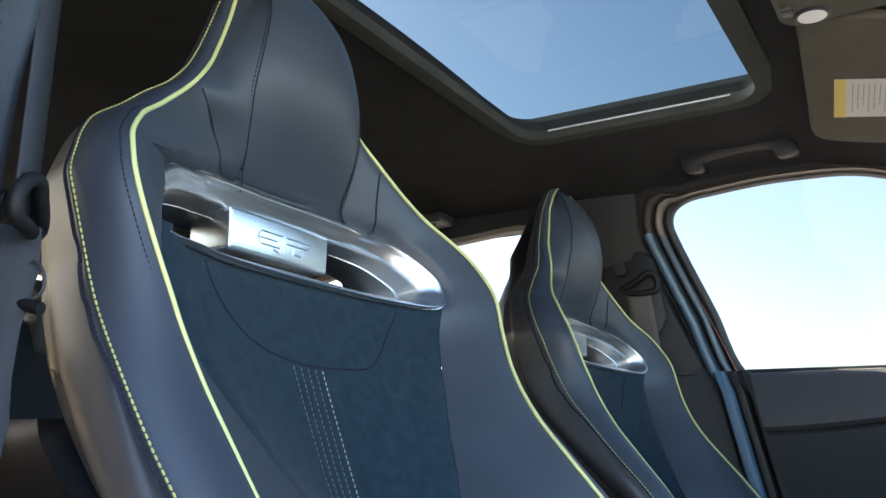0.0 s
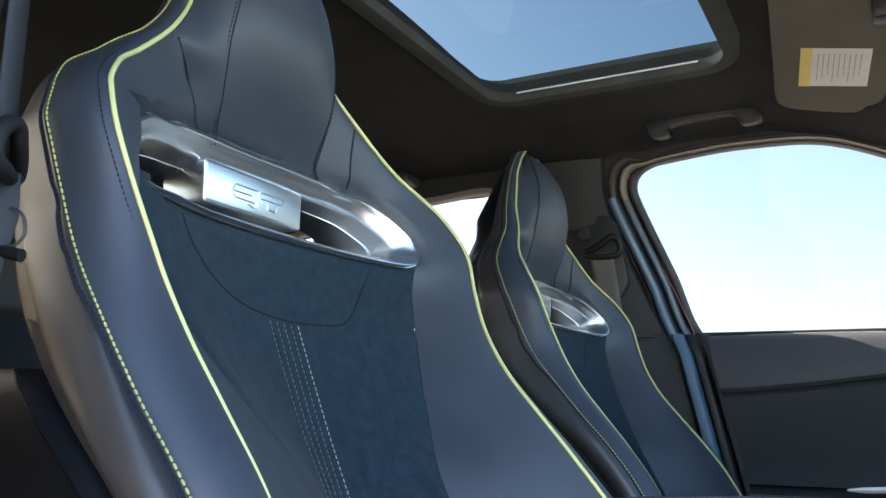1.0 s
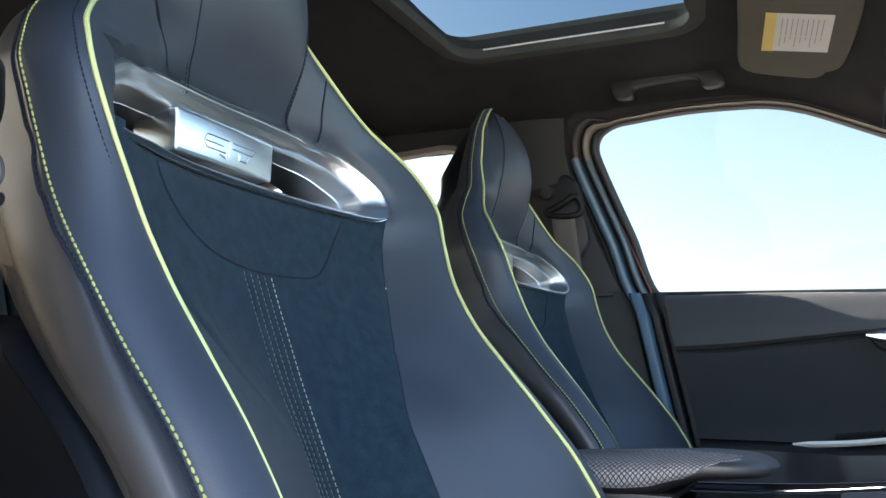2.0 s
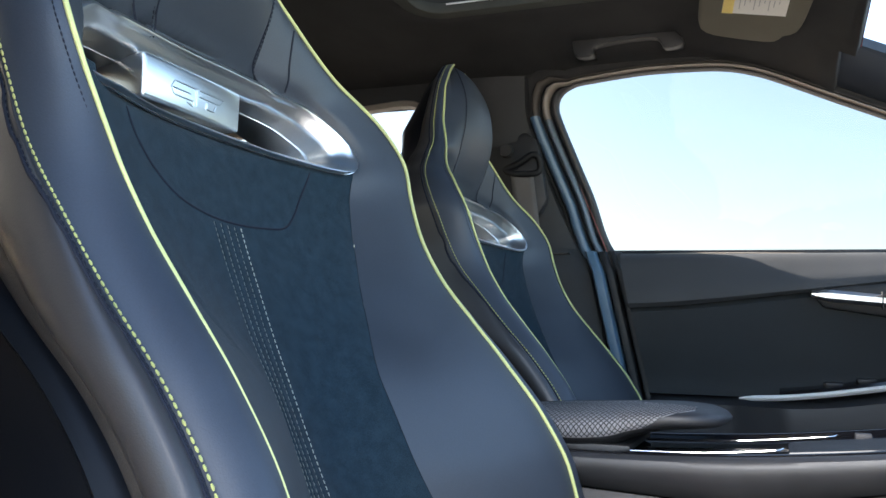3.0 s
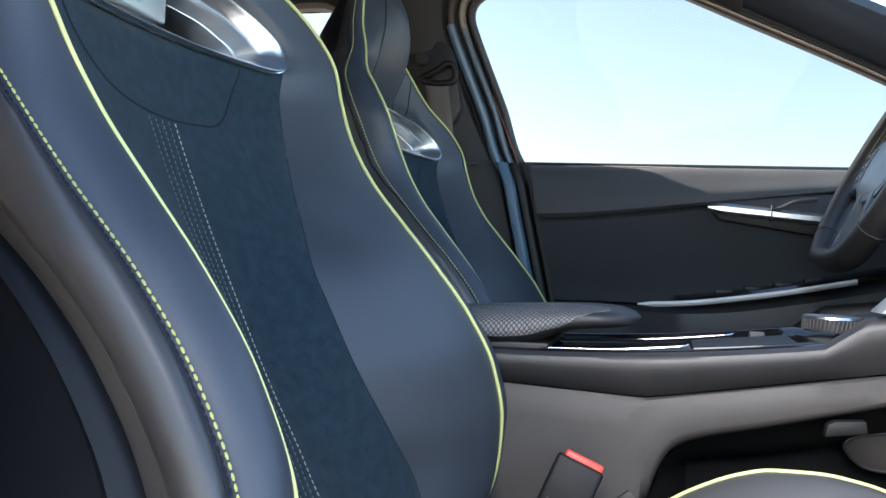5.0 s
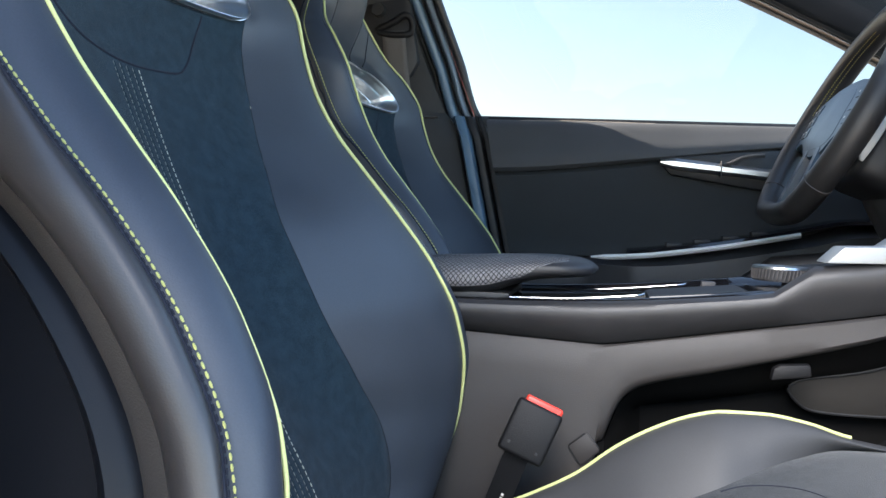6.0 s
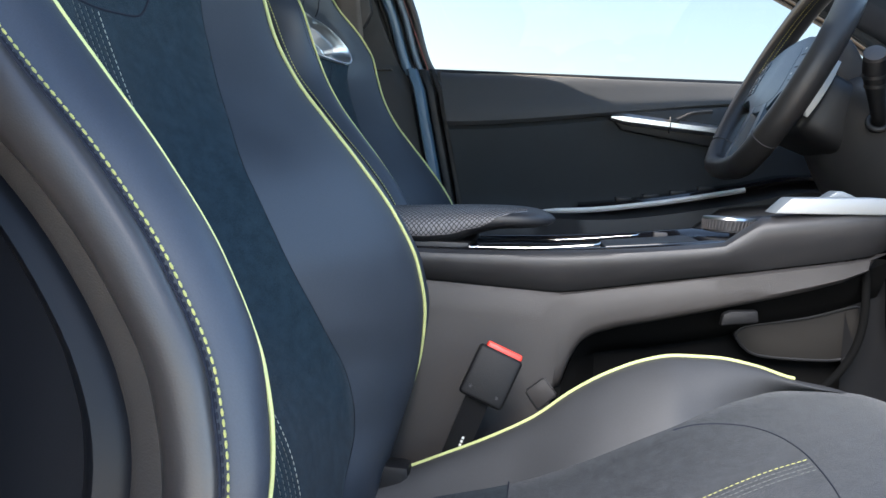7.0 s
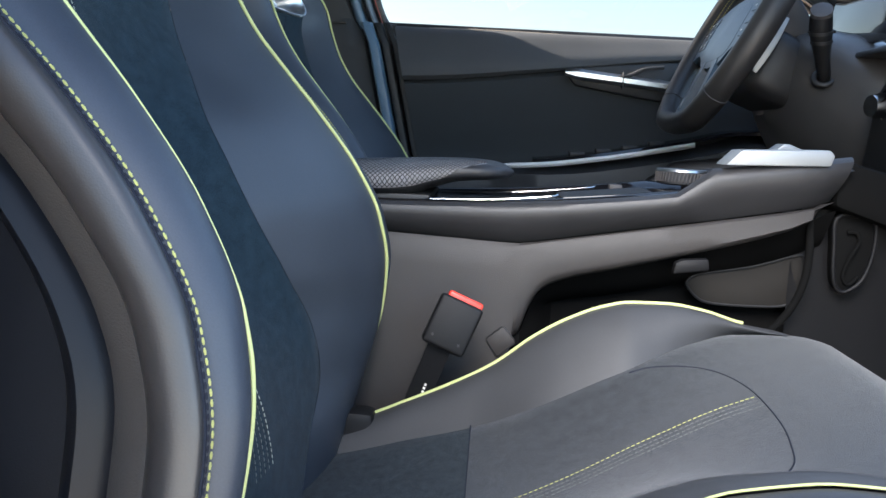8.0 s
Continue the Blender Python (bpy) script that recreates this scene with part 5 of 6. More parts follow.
for sg in (-1, 1):
    pd = bmesh.new()
    rows = []
    for i in range(15):
        s = i / 14
        b = -0.056 + 0.086 * s
        w = 0.0014 + 0.0082 * math.sin(math.pi * (0.04 + 0.92 * s))**0.9
        a = sg * (0.118 + 0.006 * math.sin(math.pi * s))
        mid = -0.036 + 0.004 * math.sin(math.pi * s)
        rows.append([on_wheel(a, b, mid + w), on_wheel(a + sg * 0.004, b, mid + w * 0.8), on_wheel(a + sg * 0.005, b, mid - w * 0.8), on_wheel(a, b, mid - w)])
    vs = add_grid(pd, rows, close_v=True)
    pd.faces.new(vs[0])
    pd.faces.new(vs[-1])
    part("paddle", pd, ALU, wheel, "satin silver paddle")

col = thing("steering_column", (0.72, 0.37, 0.88), "black column housing with wiper stalk", "steering column")
sh = bmesh.new()
rows = []
for n, k in ((-0.040, 0.55), (-0.0405, 0.86), (-0.044, 0.95), (-0.052, 1.0), (-0.075, 1.0), (-0.10, 0.96), (-0.14, 0.85)):
    rows.append([on_wheel(0.100 * k * math.copysign(abs(math.cos(q))**0.45, math.cos(q)), -0.026 + 0.054 * k * math.copysign(abs(math.sin(q))**0.45, math.sin(q)), n) for q in [2 * math.pi * m / 56 for m in range(56)]])
vs = add_grid(sh, rows, close_v=True)
sh.faces.new(vs[0])
part("switch_housing", sh, BLACK, col, "black switch housing behind the wheel")
st = polyline([(0.786, 0.250, 0.912), (0.7776, 0.222, 0.927), (0.770, 0.212, 0.945), (0.7625, 0.203, 0.968), (0.7565, 0.196, 0.989), (0.753, 0.190, 1.006)], 40)
stalk = part("stalk", tube(st, lambda s: float(np.interp(s, [0, 0.3, 0.5, 0.72, 0.86, 1], [0.0088, 0.0088, 0.0102, 0.0138, 0.0150, 0.0142])), 24), BUCKLE, col, "black wiper stalk")
d = (st[-1] - st[-2]).normalized()
cap_n = (d + Vector((-0.25, -0.75, 0.05))).normalized()
part("stalk_cap", tube([st[-1] - d * 0.004, st[-1] + cap_n * 0.004, st[-1] + cap_n * 0.007, st[-1] + cap_n * 0.0082], lambda s: float(np.interp(s, [0, 0.7, 0.9, 1], [0.0142, 0.0140, 0.0128, 0.0105])), 24), VINYL, stalk, "grey end cap")
for k, r in ((31, 0.0156), (27, 0.0146)):
    part("stalk_ring", tube([st[k] - d * 0.0022, st[k] + d * 0.0022], r, 24), BLACK, stalk)
part("stalk_lug", tube([st[31] + Vector((-0.017, 0, 0)), st[31] + Vector((0.019, 0, 0.002))], 0.0022, 10), BLACK, stalk)
b0 = st[9]
boot_n = Vector((-0.25, -0.75, 0.60)).normalized()
e0 = boot_n.orthogonal().normalized()
e1 = boot_n.cross(e0)
part("stalk_boot", tube([b0 + e0 * 0.0130 * math.cos(q) + e1 * 0.0130 * math.sin(q) for q in [2 * math.pi * k / 32 for k in range(32)]], 0.0042, 12, True), BLACK, stalk, "rubber boot ring")

# ---- centre console ----
con = thing("centre_console", (0.45, 0, FLOOR), "floating charcoal centre console with black trim", "console")
top_z = smoothed([(0.02, 0.742), (0.223, 0.745), (0.343, 0.751), (0.51, 0.769), (0.521, 0.771)])


def mid_z(x):
    return float(np.interp(x, [0.02, 0.224, 0.34, 0.36, 0.38, 0.568, 0.676, 0.70], [0.716, 0.711, 0.7075, 0.7075, 0.7105, 0.745, 0.766, 0.771]))



def upper_z(x):
    return top_z(x) if x < 0.521 else float(np.interp(x, [0.521, 0.557, 0.70], [0.771, 0.799, 0.819]))


CXS = sorted([0.02 + 0.02 * i for i in range(25)] + [0.362, 0.366, 0.370, 0.374, 0.385, 0.390, 0.395]) + [0.521, 0.53, 0.545, 0.557, 0.58, 0.61, 0.64, 0.665, 0.68, 0.69, 0.700]
for sg in (-1, 1):
    bm = bmesh.new()
    rows = []
    for x in CXS:
        u, m = upper_z(x), mid_z(x)
        taper = 0.012 * max(0, (x - 0.64) / 0.06)**2
        r = []
        for s, y in ((0, 0.104), (0.03, 0.1095), (0.10, 0.1145), (0.22, 0.1165), (0.38, 0.1155), (0.55, 0.112), (0.72, 0.1065), (0.88, 0.100), (1, 0.095)):
            r.append(Vector((x - 0.014 * s * max(0.0, (x - 0.66) / 0.04), sg * (y - taper), u + (m - u) * s)))
        rows.append(r)
    add_grid(bm, rows)
    part("upper_side", bm, SIDE_BLACK, con, "smooth charcoal upper side")
    # lower side, with the arch of the floating bridge
    bm = bmesh.new()
    rows = []
    arch = smoothed([(0.365, 0.60), (0.378, 0.641), (0.388, 0.656), (0.406, 0.667), (0.46, 0.682), (0.529, 0.701), (0.603, 0.723), (0.653, 0.742), (0.68, 0.756), (0.70, 0.766)])
    soffit = smoothed([(0.355, 0.60), (0.40, 0.640), (0.46, 0.652), (0.535, 0.669), (0.566, 0.679), (0.62, 0.692), (0.673, 0.712), (0.70, 0.725)])
    for x in CXS:
        m = mid_z(x)
        lo = FLOOR if x < 0.36 else arch(x)
        deep = 0.0 if x < 0.36 else 0.012
        taper = 0.012 * max(0, (x - 0.64) / 0.06)**2
        rows.append([Vector((x - (0.014 + 0.016 * s) * max(0.0, (x - 0.66) / 0.04), sg * (y - taper - 0.016 * max(0.0, (x - 0.66) / 0.04) * s), m + (lo - m) * s)) for s, y in ((0, 0.104), (0.02, 0.1085), (0.08, 0.1105), (0.4, 0.111 + deep * 0), (0.72, 0.112), (0.84, 0.1095), (0.92, 0.104), (0.97, 0.095), (1.0, 0.080))])
    add_grid(bm, rows)
    part("lower_side", bm, PLASTIC_WARM, con, "grained warm grey lower side")
    # recessed storage wall under the bridge, its shade put in as near-black colour
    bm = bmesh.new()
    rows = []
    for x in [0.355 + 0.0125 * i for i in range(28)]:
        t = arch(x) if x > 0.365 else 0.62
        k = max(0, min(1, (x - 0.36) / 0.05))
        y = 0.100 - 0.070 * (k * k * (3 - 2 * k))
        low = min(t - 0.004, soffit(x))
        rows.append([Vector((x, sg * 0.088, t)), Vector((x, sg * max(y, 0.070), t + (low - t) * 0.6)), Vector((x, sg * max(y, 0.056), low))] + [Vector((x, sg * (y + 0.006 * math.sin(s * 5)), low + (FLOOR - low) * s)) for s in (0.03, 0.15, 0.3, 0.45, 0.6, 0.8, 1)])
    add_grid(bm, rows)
    part("storage_wall", bm, SHADE_BLACK, con, "recessed storage wall blackened for shade")
# pocket panel under the bridge, in a dark rounded frame
POCKET = smooth_loop([(0.552, 0.668), (0.558, 0.6765), (0.570, 0.681), (0.621, 0.6915), (0.670, 0.7075), (0.677, 0.704), (0.678, 0.684), (0.673, 0.662), (0.660, 0.650), (0.62, 0.647), (0.578, 0.648), (0.562, 0.655)], 70)
part("pocket_panel", prism(POCKET, 1, -0.056, -0.030, 0.001), POCKET_GREY, con, "warm grey pocket panel")
part("pocket_edge", tube([Vector((x, -0.0565, z)) for x, z in POCKET], 0.0016, 6, True), BLACK, con)
bm = prism([(0.521, 0.688), (0.523, 0.700), (0.530, 0.7035), (0.556, 0.706), (0.558, 0.694), (0.532, 0.690)], 1, -0.124, -0.112, 0.002)
part("clip", bm, BUCKLE, con, "small plastic clip on the edge")
# blanking cover beside the buckle
cover = [(0.3325, 0.6035), (0.3475, 0.6165), (0.3505, 0.6165), (0.3625, 0.6025), (0.3625, 0.5995), (0.3465, 0.5845), (0.3435, 0.5845), (0.3322, 0.6005)]
part("blanking_cover", prism(cover, 1, -0.1128, -0.109, 0.0006), PLASTIC_WARM, con, "square blanking cover")
part("cover_gap", tube([Vector((x, -0.1125, z)) for x, z in cover], 0.0009, 6, True), BLACK, con)
# top deck
bm = bmesh.new()
rows = []
for x in CXS:
    if x > 0.60:
        continue
    z = top_z(min(x, 0.521))
    rows.append([Vector((x, y, z + d)) for y, d in ((-0.104, 0), (-0.100, 0.002), (-0.094, 0.001), (-0.088, -0.004), (0.088, -0.004), (0.094, 0.001), (0.100, 0.002), (0.104, 0))])
add_grid(bm, rows)
part("top_deck", bm, GLOSS, con, "piano black top deck")
for y0, y1, x0, x1, r in ((-0.080, -0.078, 0.26, 0.40, 0.0011), (0.030, 0.030, 0.25, 0.452, 0.0011)):
    pts = polyline([(x0, y0, top_z(x0) + 0.001), ((x0 + x1) / 2, y0, top_z((x0 + x1) / 2) + 0.0005), (x1 - 0.01, y1, top_z(x1) + 0.0015), (x1, y1 + 0.004, top_z(x1) + 0.004)], 30)
    part("chrome_edge", tube(pts, r, 8), CHROME, con, "bright chrome edge strip")
bm = prism(rounded_rect(0.405, 0.505, -0.085, 0.02, 0.012, 5), 2, -0.005, 0.0005, 0.002)
for v in bm.verts:
    v.co.z += top_z(v.co.x)
part("cup_tray", bm, BLACK, con, "black cup tray insert")
part("latch", box(0.468, 0.484, 0.024, 0.036, top_z(0.475) - 0.004, top_z(0.475) + 0.005, 0.0015), VINYL, con, "small grey latch")
part("tray_lip", tube(polyline([(0.405, -0.088, top_z(0.405) + 0.001), (0.46, -0.088, top_z(0.46) + 0.001), (0.515, -0.086, top_z(0.515) + 0.001)], 20), 0.0012, 6), GLOSS, con)
# rotary dial
dial = part("dial", tube([Vector((0.547, 0.0, 0.777)), Vector((0.547, 0.0, 0.7905))], lambda s: 0.0275 + 0.0015 * s, 48), PLASTIC, con, "ribbed rotary gear dial")
bm = bmesh.new()
for i in range(44):
    a = 2 * math.pi * i / 44
    c, s = math.cos(a), math.sin(a)
    add_tube(bm, [Vector((0.547 + 0.0285 * c, 0.0285 * s, 0.779)), Vector((0.547 + 0.0290 * math.cos(a + 0.06), 0.0290 * math.sin(a + 0.06), 0.790))], 0.0012, 5)
part("dial_ribs", bm, VINYL, dial, "fine metallic ribs")
part("dial_top", tube([Vector((0.547, 0, 0.7905)), Vector((0.547, 0, 0.793))], lambda s: 0.0292 - 0.001 * s, 48), SATIN, dial, "satin silver dial top")
# front bridge deck with silver tray pad
bm = bmesh.new()
rows = []
for x in (0.572, 0.58, 0.61, 0.64, 0.665, 0.69, 0.70):
    z = upper_z(x) - 0.014
    rows.append([Vector((x, y, z + d)) for y, d in ((-0.104, 0), (-0.09, 0.002), (0, 0.002), (0.09, 0.002), (0.104, 0))])
add_grid(bm, rows)
part("bridge_deck", bm, PLASTIC, con)
bm = prism([(0.564, 0.8035), (0.580, 0.820), (0.668, 0.8245), (0.673, 0.819), (0.670, 0.808)], 1, -0.119, -0.078, 0.002)
part("tray_pad", bm, ALU, con, "silver phone charging pad")
bm = prism([(0.640, 0.818), (0.654, 0.829), (0.660, 0.829), (0.690, 0.818)], 1, -0.02, 0.01, 0.002)
part("tray_fin", bm, ALU, con)
# shaded end of the bridge, darkened by colour
part("bridge_end", prism([(0.690, 0.812), (0.70, 0.814), (0.80, 0.79), (0.80, 0.73), (0.69, 0.765)], 1, -0.090, 0.095, 0.008), SHADE_BLACK, con)

# armrest with quilted pad
arm = thing("armrest", (0.22, -0.005, 0.745), "padded armrest with a fine ribbed black cover", "armrest")
AT = smoothed([(-0.06, 0.770), (0.10, 0.778), (0.20, 0.786), (0.30, 0.791), (0.325, 0.790), (0.342, 0.786), (0.352, 0.780)])
AB = smoothed([(-0.06, 0.742), (0.20, 0.743), (0.235, 0.747), (0.26, 0.757), (0.29, 0.766), (0.325, 0.7695), (0.342, 0.772), (0.352, 0.778)])
AW = smoothed([(-0.06, 0.086), (0.20, 0.086), (0.26, 0.082), (0.31, 0.076), (0.335, 0.064), (0.346, 0.047), (0.352, 0.012)])


def arm_point(x, q):
    """q runs round the section from 0 to 1."""
    w, t, b = AW(x), AT(x), AB(x)
    a = 2 * math.pi * q
    c, s = math.cos(a), math.sin(a)
    cy = w * math.copysign(abs(c)**0.55, c)
    cz = (t + b) / 2 + (t - b) / 2 * math.copysign(abs(s)**0.75, s)
    return Vector((x, -0.005 + cy, cz))


axs = [-0.06 + 0.41 * i / 60 for i in range(60)] + [0.347, 0.3495, 0.3515]
bm = bmesh.new()
vs = add_grid(bm, [[arm_point(x, k / 48) for k in range(48)] for x in axs], close_v=True)
bm.faces.new(vs[0])
bm.faces.new(vs[-1])
pad_ob = part("pad", bm, ARM_BLACK, arm)
# woven cover with fine dark crossing seams over top and flank
def weave_end(q):
    return 0.322 - 0.26 * max(0.0, q - 0.36) - 2.2 * max(0.0, 0.275 - q)


def woven(x, q):
    return 0.0 < x < weave_end(q) - 0.001


bm = bmesh.new()
rows = []
for i in range(61):
    r = []
    for q in levels(0.245, 0.545, 0.01):
        x = weave_end(q) * i / 60
        p = arm_point(x, q)
        r.append(p + (p - Vector((x, -0.005, 0.765))).normalized() * (0.0003 if i < 60 else -0.0003))
    rows.append(r)
add_grid(bm, rows)
part("woven_cover", bm, WEAVE, pad_ob, "grey woven cover")
bm = bmesh.new()
for d in range(-24, 82):
    for lean in (1, -1):
        pts = []
        for k in range(25):
            q = 0.25 + 0.29 * k / 24
            x = d * 0.0054 + lean * 0.050 * (k / 24 - 0.5)
            if woven(x, q):
                p = arm_point(x, q)
                pts.append(p + (p - Vector((x, -0.005, 0.765))).normalized() * 0.0004)
        if len(pts) > 2:
            add_tube(bm, pts, 0.00045, 4)
tagged(part("ribbing", bm, ARM_BLACK, pad_ob, "fine dark crossing seams"), kind="stuff")
part("base", prism([(-0.05, 0.735), (0.225, 0.737), (0.26, 0.745), (0.26, 0.752), (-0.05, 0.748)], 1, -0.080, 0.07, 0.003), BLACK, arm)

# ---- seat buckle ----
bk = thing("belt_buckle", (0.25, -0.15, 0.50), "black seat belt buckle with red release button", "buckle")
bx = Vector((0.037, 0.001, -0.015)).normalized()
by = Vector((-0.018, -0.010, -0.045)).normalized()
by = (by - bx * by.dot(bx)).normalized()
bz = bx.cross(by)
B0 = Vector((0.288, -0.176, 0.6645))


def buckle_block(x0, x1, y0, y1, z0, z1, bev):
    b = box(x0, x1, y0, y1, z0, z1, bev, 3)
    m = Matrix((bx, by, bz)).transposed().to_4x4()
    return turned(b, Matrix.Translation(B0) @ m)


body_b = part("buckle_body", buckle_block(-0.002, 0.043, 0.002, 0.054, -0.011, 0.011, 0.004), BUCKLE, bk, "grained black buckle body")
part("release_button", buckle_block(0.004, 0.041, -0.0035, 0.006, -0.006, 0.009, 0.0025), RED, bk, "red release button")
for u in (0.006, 0.034):
    c = B0 + bx * u + by * 0.044
    part("rivet", tube([c - bz * 0.0118, c + bz * 0.0118], lambda q: 0.0020 if 0.02 < q < 0.98 else 0.0014, 12), BLACK, body_b)
stalk_b = bmesh.new()
p0, p1 = B0 + bx * 0.018 + by * 0.046, Vector((0.248, -0.165, 0.50))
rows = []
for i in range(10):
    p = p0.lerp(p1, i / 9)
    rows.append([p + bx * u + bz * w for u, w in ((-0.012, -0.003), (0.012, -0.003), (0.012, 0.003), (-0.012, 0.003))])
add_grid(stalk_b, rows, close_v=True)
stem = part("strap", stalk_b, BUCKLE, bk, "black buckle strap with tiny print")
bm = bmesh.new()
ax = (p1 - p0).normalized()
for i in range(9):
    if i == 5:
        continue
    c = p0 + ax * (0.052 + 0.0042 * i) + bx * 0.002
    for sgn in (-1,):
        o = c + bz * 0.0034 * sgn
        bm.faces.new([bm.verts.new(o + bx * u + ax * w) for u, w in ((-0.0012, -0.0014), (0.0012, -0.0014), (0.0012, 0.0014), (-0.0012, 0.0014))])
part("print", bm, PAPER, stem, smooth=False)

# ---- footwell ----
bm = bmesh.new()
add_grid(bm, [[Vector((x, y, FLOOR + 0.002 + 0.004 * math.sin(x * 9) * math.sin(y * 7))) for y in [-0.74 + 0.06 * j for j in range(25)]] for x in [-1.8 + 0.08 * i for i in range(39)]])
fl = solo("floor", bm, CARPET, "black carpeted cabin floor", "floor", kind="structure")
fl.modifiers.new("thickness", 'SOLIDIFY').thickness = 0.02
# grey trim and recess coloured near black, in place of the footwell's shade
fw = thing("footwell_trim", (0.76, 0.05, FLOOR), "moulded footwell side trim blackened for shade", "trim panel")
bm = bmesh.new()
rows = []
for i in range(13):
    s = i / 12
    x = 0.662 + 0.25 * s
    y = -0.055 + 0.03 * s
    rows.append([Vector((x + 0.03 * max(0, q - 0.6), y - 0.05 * q**2, 0.76 - (0.76 - FLOOR) * q)) for q in [k / 12 for k in range(13)]])
add_grid(bm, rows)
part("panel", bm, BUCKLE, fw)
FOOT = smooth_loop([(0.702, 0.752), (0.703, 0.72), (0.706, 0.688), (0.712, 0.674), (0.722, 0.673), (0.737, 0.687), (0.745, 0.716), (0.743, 0.750), (0.722, 0.756)], 60)
rp = part("recess", prism(FOOT, 1, -0.067, -0.040, 0.001), SHADE_BLACK, fw, "recess with a hanger, shade put into its colour")
part("recess_rim", tube([Vector((x, -0.068, z)) for x, z in FOOT], 0.0026, 8, True), BUCKLE, rp, "raised rim darkened for shade")
part("hanger", tube(polyline([(0.714, -0.070, 0.738), (0.724, -0.072, 0.738), (0.727, -0.072, 0.727), (0.719, -0.072, 0.710), (0.715, -0.070, 0.690), (0.722, -0.070, 0.681), (0.731, -0.070, 0.690)], 40), 0.0022, 8), SHADE_BLACK, rp, "hook darkened for shade")
part("edge_seal", tube(polyline([(0.668, -0.085, 0.752), (0.671, -0.085, 0.714), (0.669, -0.085, 0.683), (0.659, -0.085, 0.654), (0.638, -0.087, 0.627), (0.61, -0.09, 0.61)], 40), 0.0042, 10), SHADE_BLACK, fw)
solo("wall_front", box(1.05, 1.10, -0.72, 0.72, FLOOR, 0.97, 0.004), BLACK, "dark footwell bulkhead behind the dashboard", "wall", kind="structure")

# ---- rear seats and tail ----
rs = thing("rear_seat", (-1.0, 0, FLOOR), "dark leather rear bench with grey headrests", "rear seat")
for y0, y1 in ((-0.60, -0.10), (-0.095, 0.095), (0.10, 0.60)):
    bm = prism([(-0.92, 0.60), (-0.80, 0.62), (-0.86, 0.80), (-0.95, 1.05), (-0.97, 1.085), (-1.0, 1.09), (-1.08, 1.08), (-1.02, 0.80)], 1, y0, y1, 0.02, 3)
    part("backrest", bm, REAR_LEATHER, rs)
    part("cushion", prism([(-0.95, 0.60), (-0.45, 0.64), (-0.42, 0.60), (-0.44, 0.40), (-0.95, 0.40)], 1, y0, y1, 0.02, 3), REAR_LEATHER, rs)
for y, h in ((-0.40, 0.0), (0.09, -0.07), (0.42, 0.0)):
    part("headrest", prism([(-0.95, 1.09 + h), (-0.93, 1.10 + h), (-0.945, 1.20 + h), (-0.97, 1.235 + h), (-1.01, 1.235 + h), (-1.03, 1.20 + h), (-1.01, 1.09 + h)], 1, y - 0.12, y + 0.12, 0.02, 3), VINYL, rs, "grey leather headrest")
part("piping", tube([Vector((-0.955 - 0.0, -0.58, 1.05)), Vector((-0.86, -0.58, 0.80)), Vector((-0.80, -0.58, 0.63))], 0.0026, 6), LIME, rs)
bm = bmesh.new()
add_grid(bm, [[Vector((-1.40 - 0.50 * s - (0.02 if s > 0.99 else 0), y, 1.40 - 0.36 * s)) for y in [-0.68 + 0.04 * j for j in range(35)]] for s in [k / 14 for k in range(15)]] + [[Vector((-1.93, y, z)) for y in [-0.68 + 0.04 * j for j in range(35)]] for z in (1.0, 0.8, FLOOR)], skip=lambda c: abs(c.y) < 0.56 and 1.08 < c.z < 1.36)
solo("wall_rear", bm, BLACK, "black tailgate trim round the rear window", "wall", kind="structure")
bm = bmesh.new()
bm.faces.new([bm.verts.new((-1.40 - 0.50 * s + 0.01, y, 1.415 - 0.36 * s)) for s, y in ((0.05, -0.62), (0.05, 0.62), (0.95, 0.62), (0.95, -0.62))])
rw = solo("window_5", bm, WINDOW, "clear tailgate glass", "rear window", kind="structure", smooth=False)
rw.visible_shadow = False

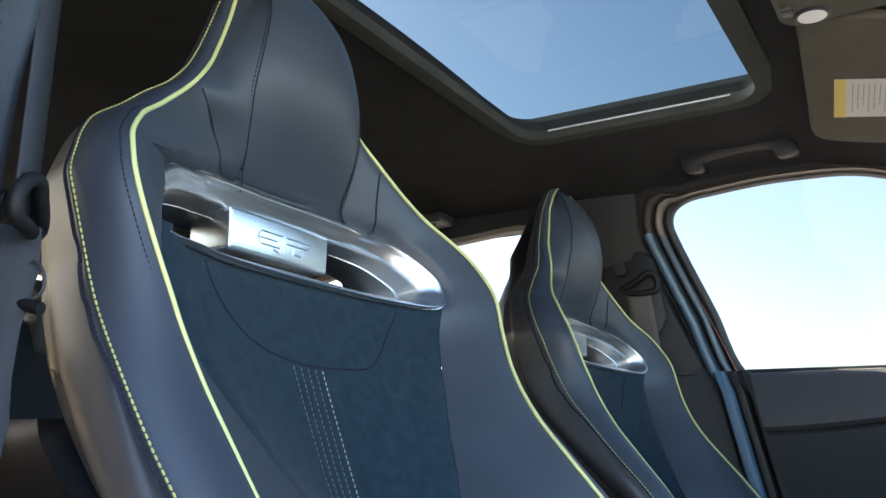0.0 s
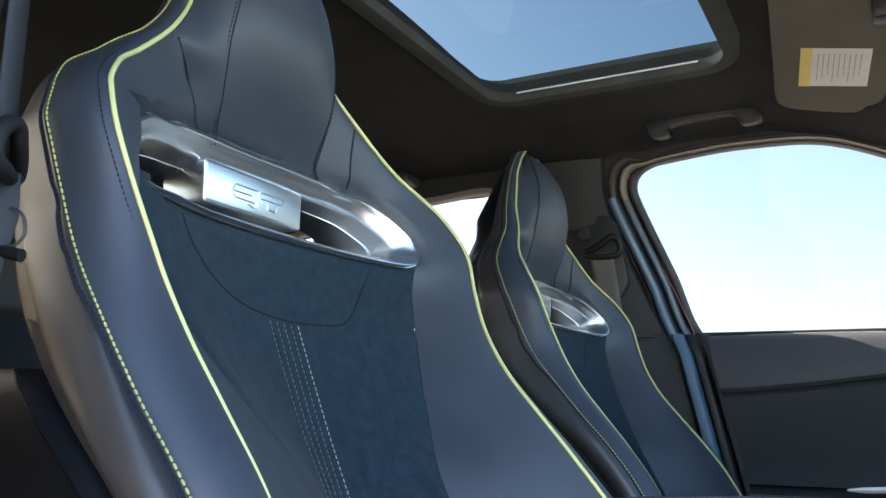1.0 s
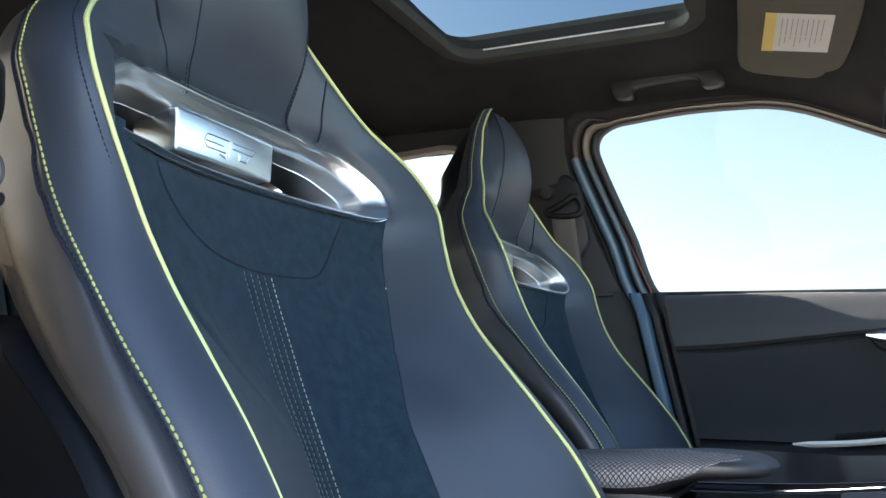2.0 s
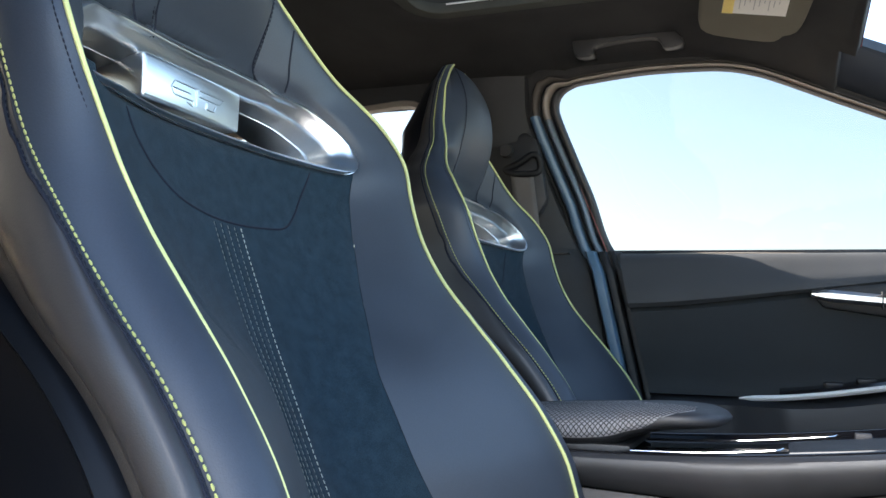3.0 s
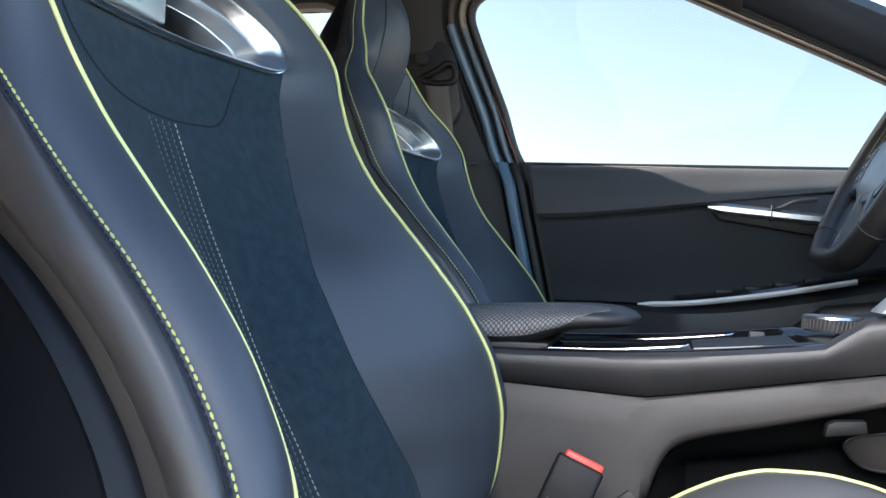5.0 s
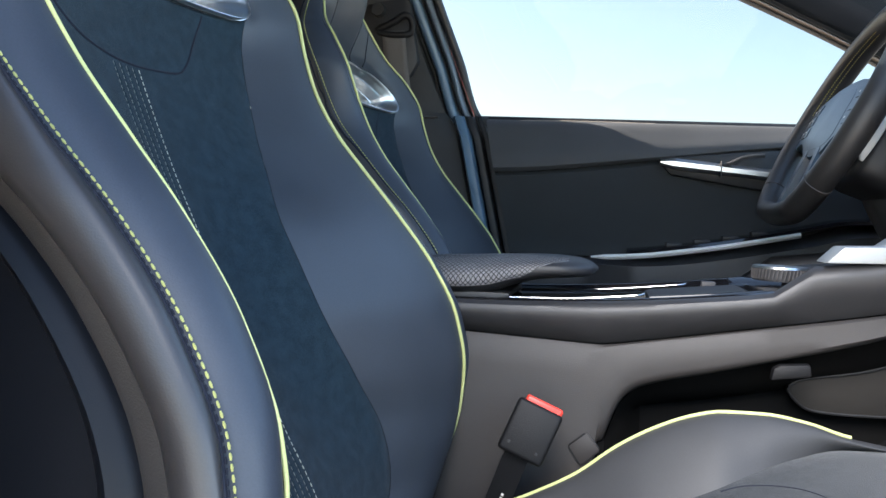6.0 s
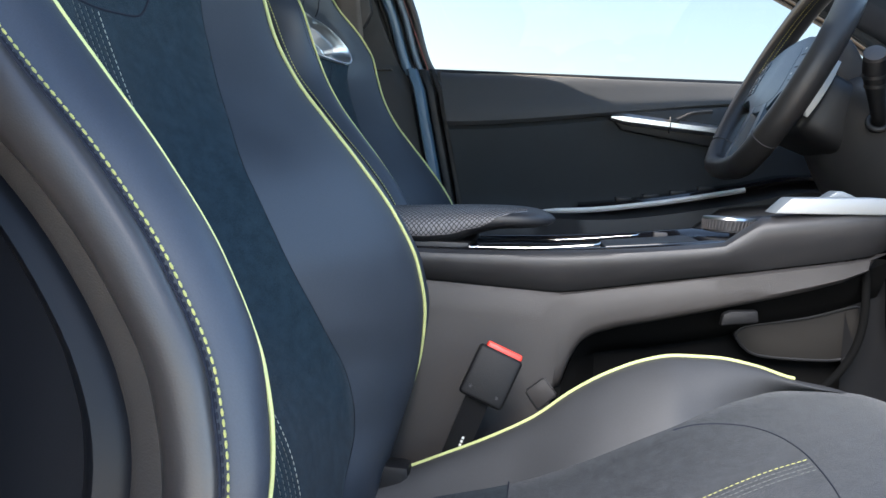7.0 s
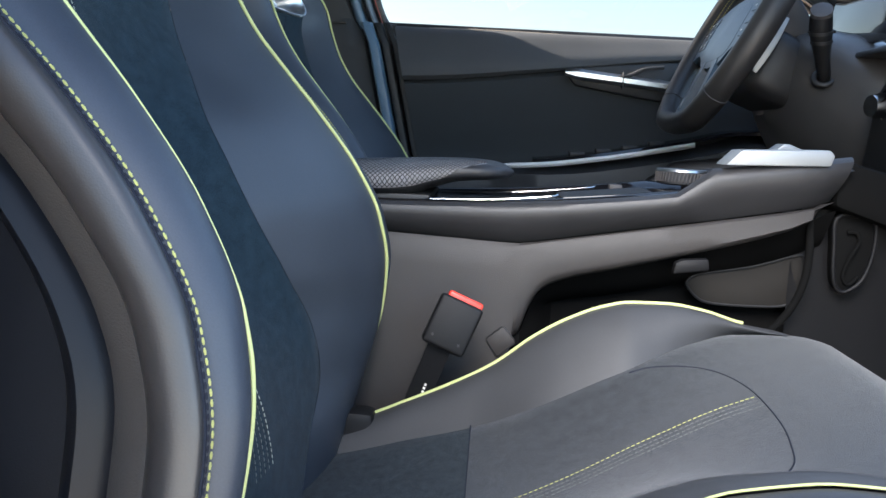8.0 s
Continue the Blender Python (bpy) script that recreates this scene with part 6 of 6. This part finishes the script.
# ---- unseen open rear door, added to darken the seat's outer side ----
HINGE, SWING = Vector((-0.03, -0.80, 0)), radians(78)
DU, DN = Vector((-math.cos(SWING), -math.sin(SWING), 0)), Vector((-math.sin(SWING), math.cos(SWING), 0))
bm = bmesh.new()
rows = []
for q in levels(0.0, 1.02, 0.03):
    r = []
    for z, n in ((0.36, 0.0), (0.38, 0.05), (0.60, 0.075), (0.76, 0.085), (0.80, 0.06), (0.96, 0.045), (1.01, 0.02), (1.01, -0.05), (0.70, -0.085), (0.36, -0.06)):
        r.append(HINGE + DU * (q - 0.05 * max(0, (0.6 - z))) + DN * (n * min(1, q / 0.06, (1.05 - q) / 0.05)) + Vector((0, 0, z)))
    rows.append(r)
vs = add_grid(bm, rows, close_v=True)
bm.faces.new(vs[0])
bm.faces.new(vs[-1])
add_tube(bm, polyline([HINGE + DU * q + Vector((0, 0, z)) for q, z in ((0.03, 0.99), (0.03, 1.20), (0.06, 1.32), (0.30, 1.35), (0.70, 1.30), (0.96, 1.16), (1.0, 0.99))], 60), 0.022, 10)
solo("door_blocker", bm, BLACK, "unseen added rear door that keeps light off the seat", "car door", kind="structure")

# ---- outside ----
bm = bmesh.new()
rad = [0, 3, 8, 20, 60, 200, 800, 3000]
add_grid(bm, [[Vector((r * math.cos(a), r * math.sin(a), 0)) for a in [2 * math.pi * k / 48 for k in range(48)]] for r in rad[1:]], close_v=True)
bm.faces.new([bm.verts.new((3 * math.cos(2 * math.pi * k / 48), 3 * math.sin(2 * math.pi * k / 48), 0)) for k in range(48)])
bmesh.ops.remove_doubles(bm, verts=bm.verts, dist=0.001)
ground = solo("ground", bm, ASPHALT, "pale dry open ground round the car", "ground", kind="structure", smooth=False)
sill = solo("sill", box(-1.8, 1.2, -0.83, -0.72, 0.16, FLOOR + 0.15, 0.02, 3), PAINT, "red painted door sill of the car", "sill", kind="structure")
under = solo("underbody", box(-1.8, 1.3, -0.73, 0.73, 0.16, FLOOR - 0.022, 0.01), BODY, "dark car underbody", "underbody", kind="structure")
skin = solo("body_side", box(-1.9, 1.3, 0.755, 0.80, 0.16, 1.0, 0.02, 3), PAINT, "red painted outer door skin", "body panel", kind="structure")
solo("body_side_rear", box(-1.9, -0.25, -0.80, -0.755, 0.16, 1.0, 0.02, 3), PAINT, "red painted rear door skin", "body panel", kind="structure")
for x in (-1.45, 1.35):
    for y in (-0.72, 0.72):
        w = tube([Vector((x, y - 0.11, 0.34)), Vector((x, y + 0.11, 0.34))], 0.34, 40)
        ob = solo("road_wheel", w, BLACK, "black tyre under the car", "wheel", "road wheels")
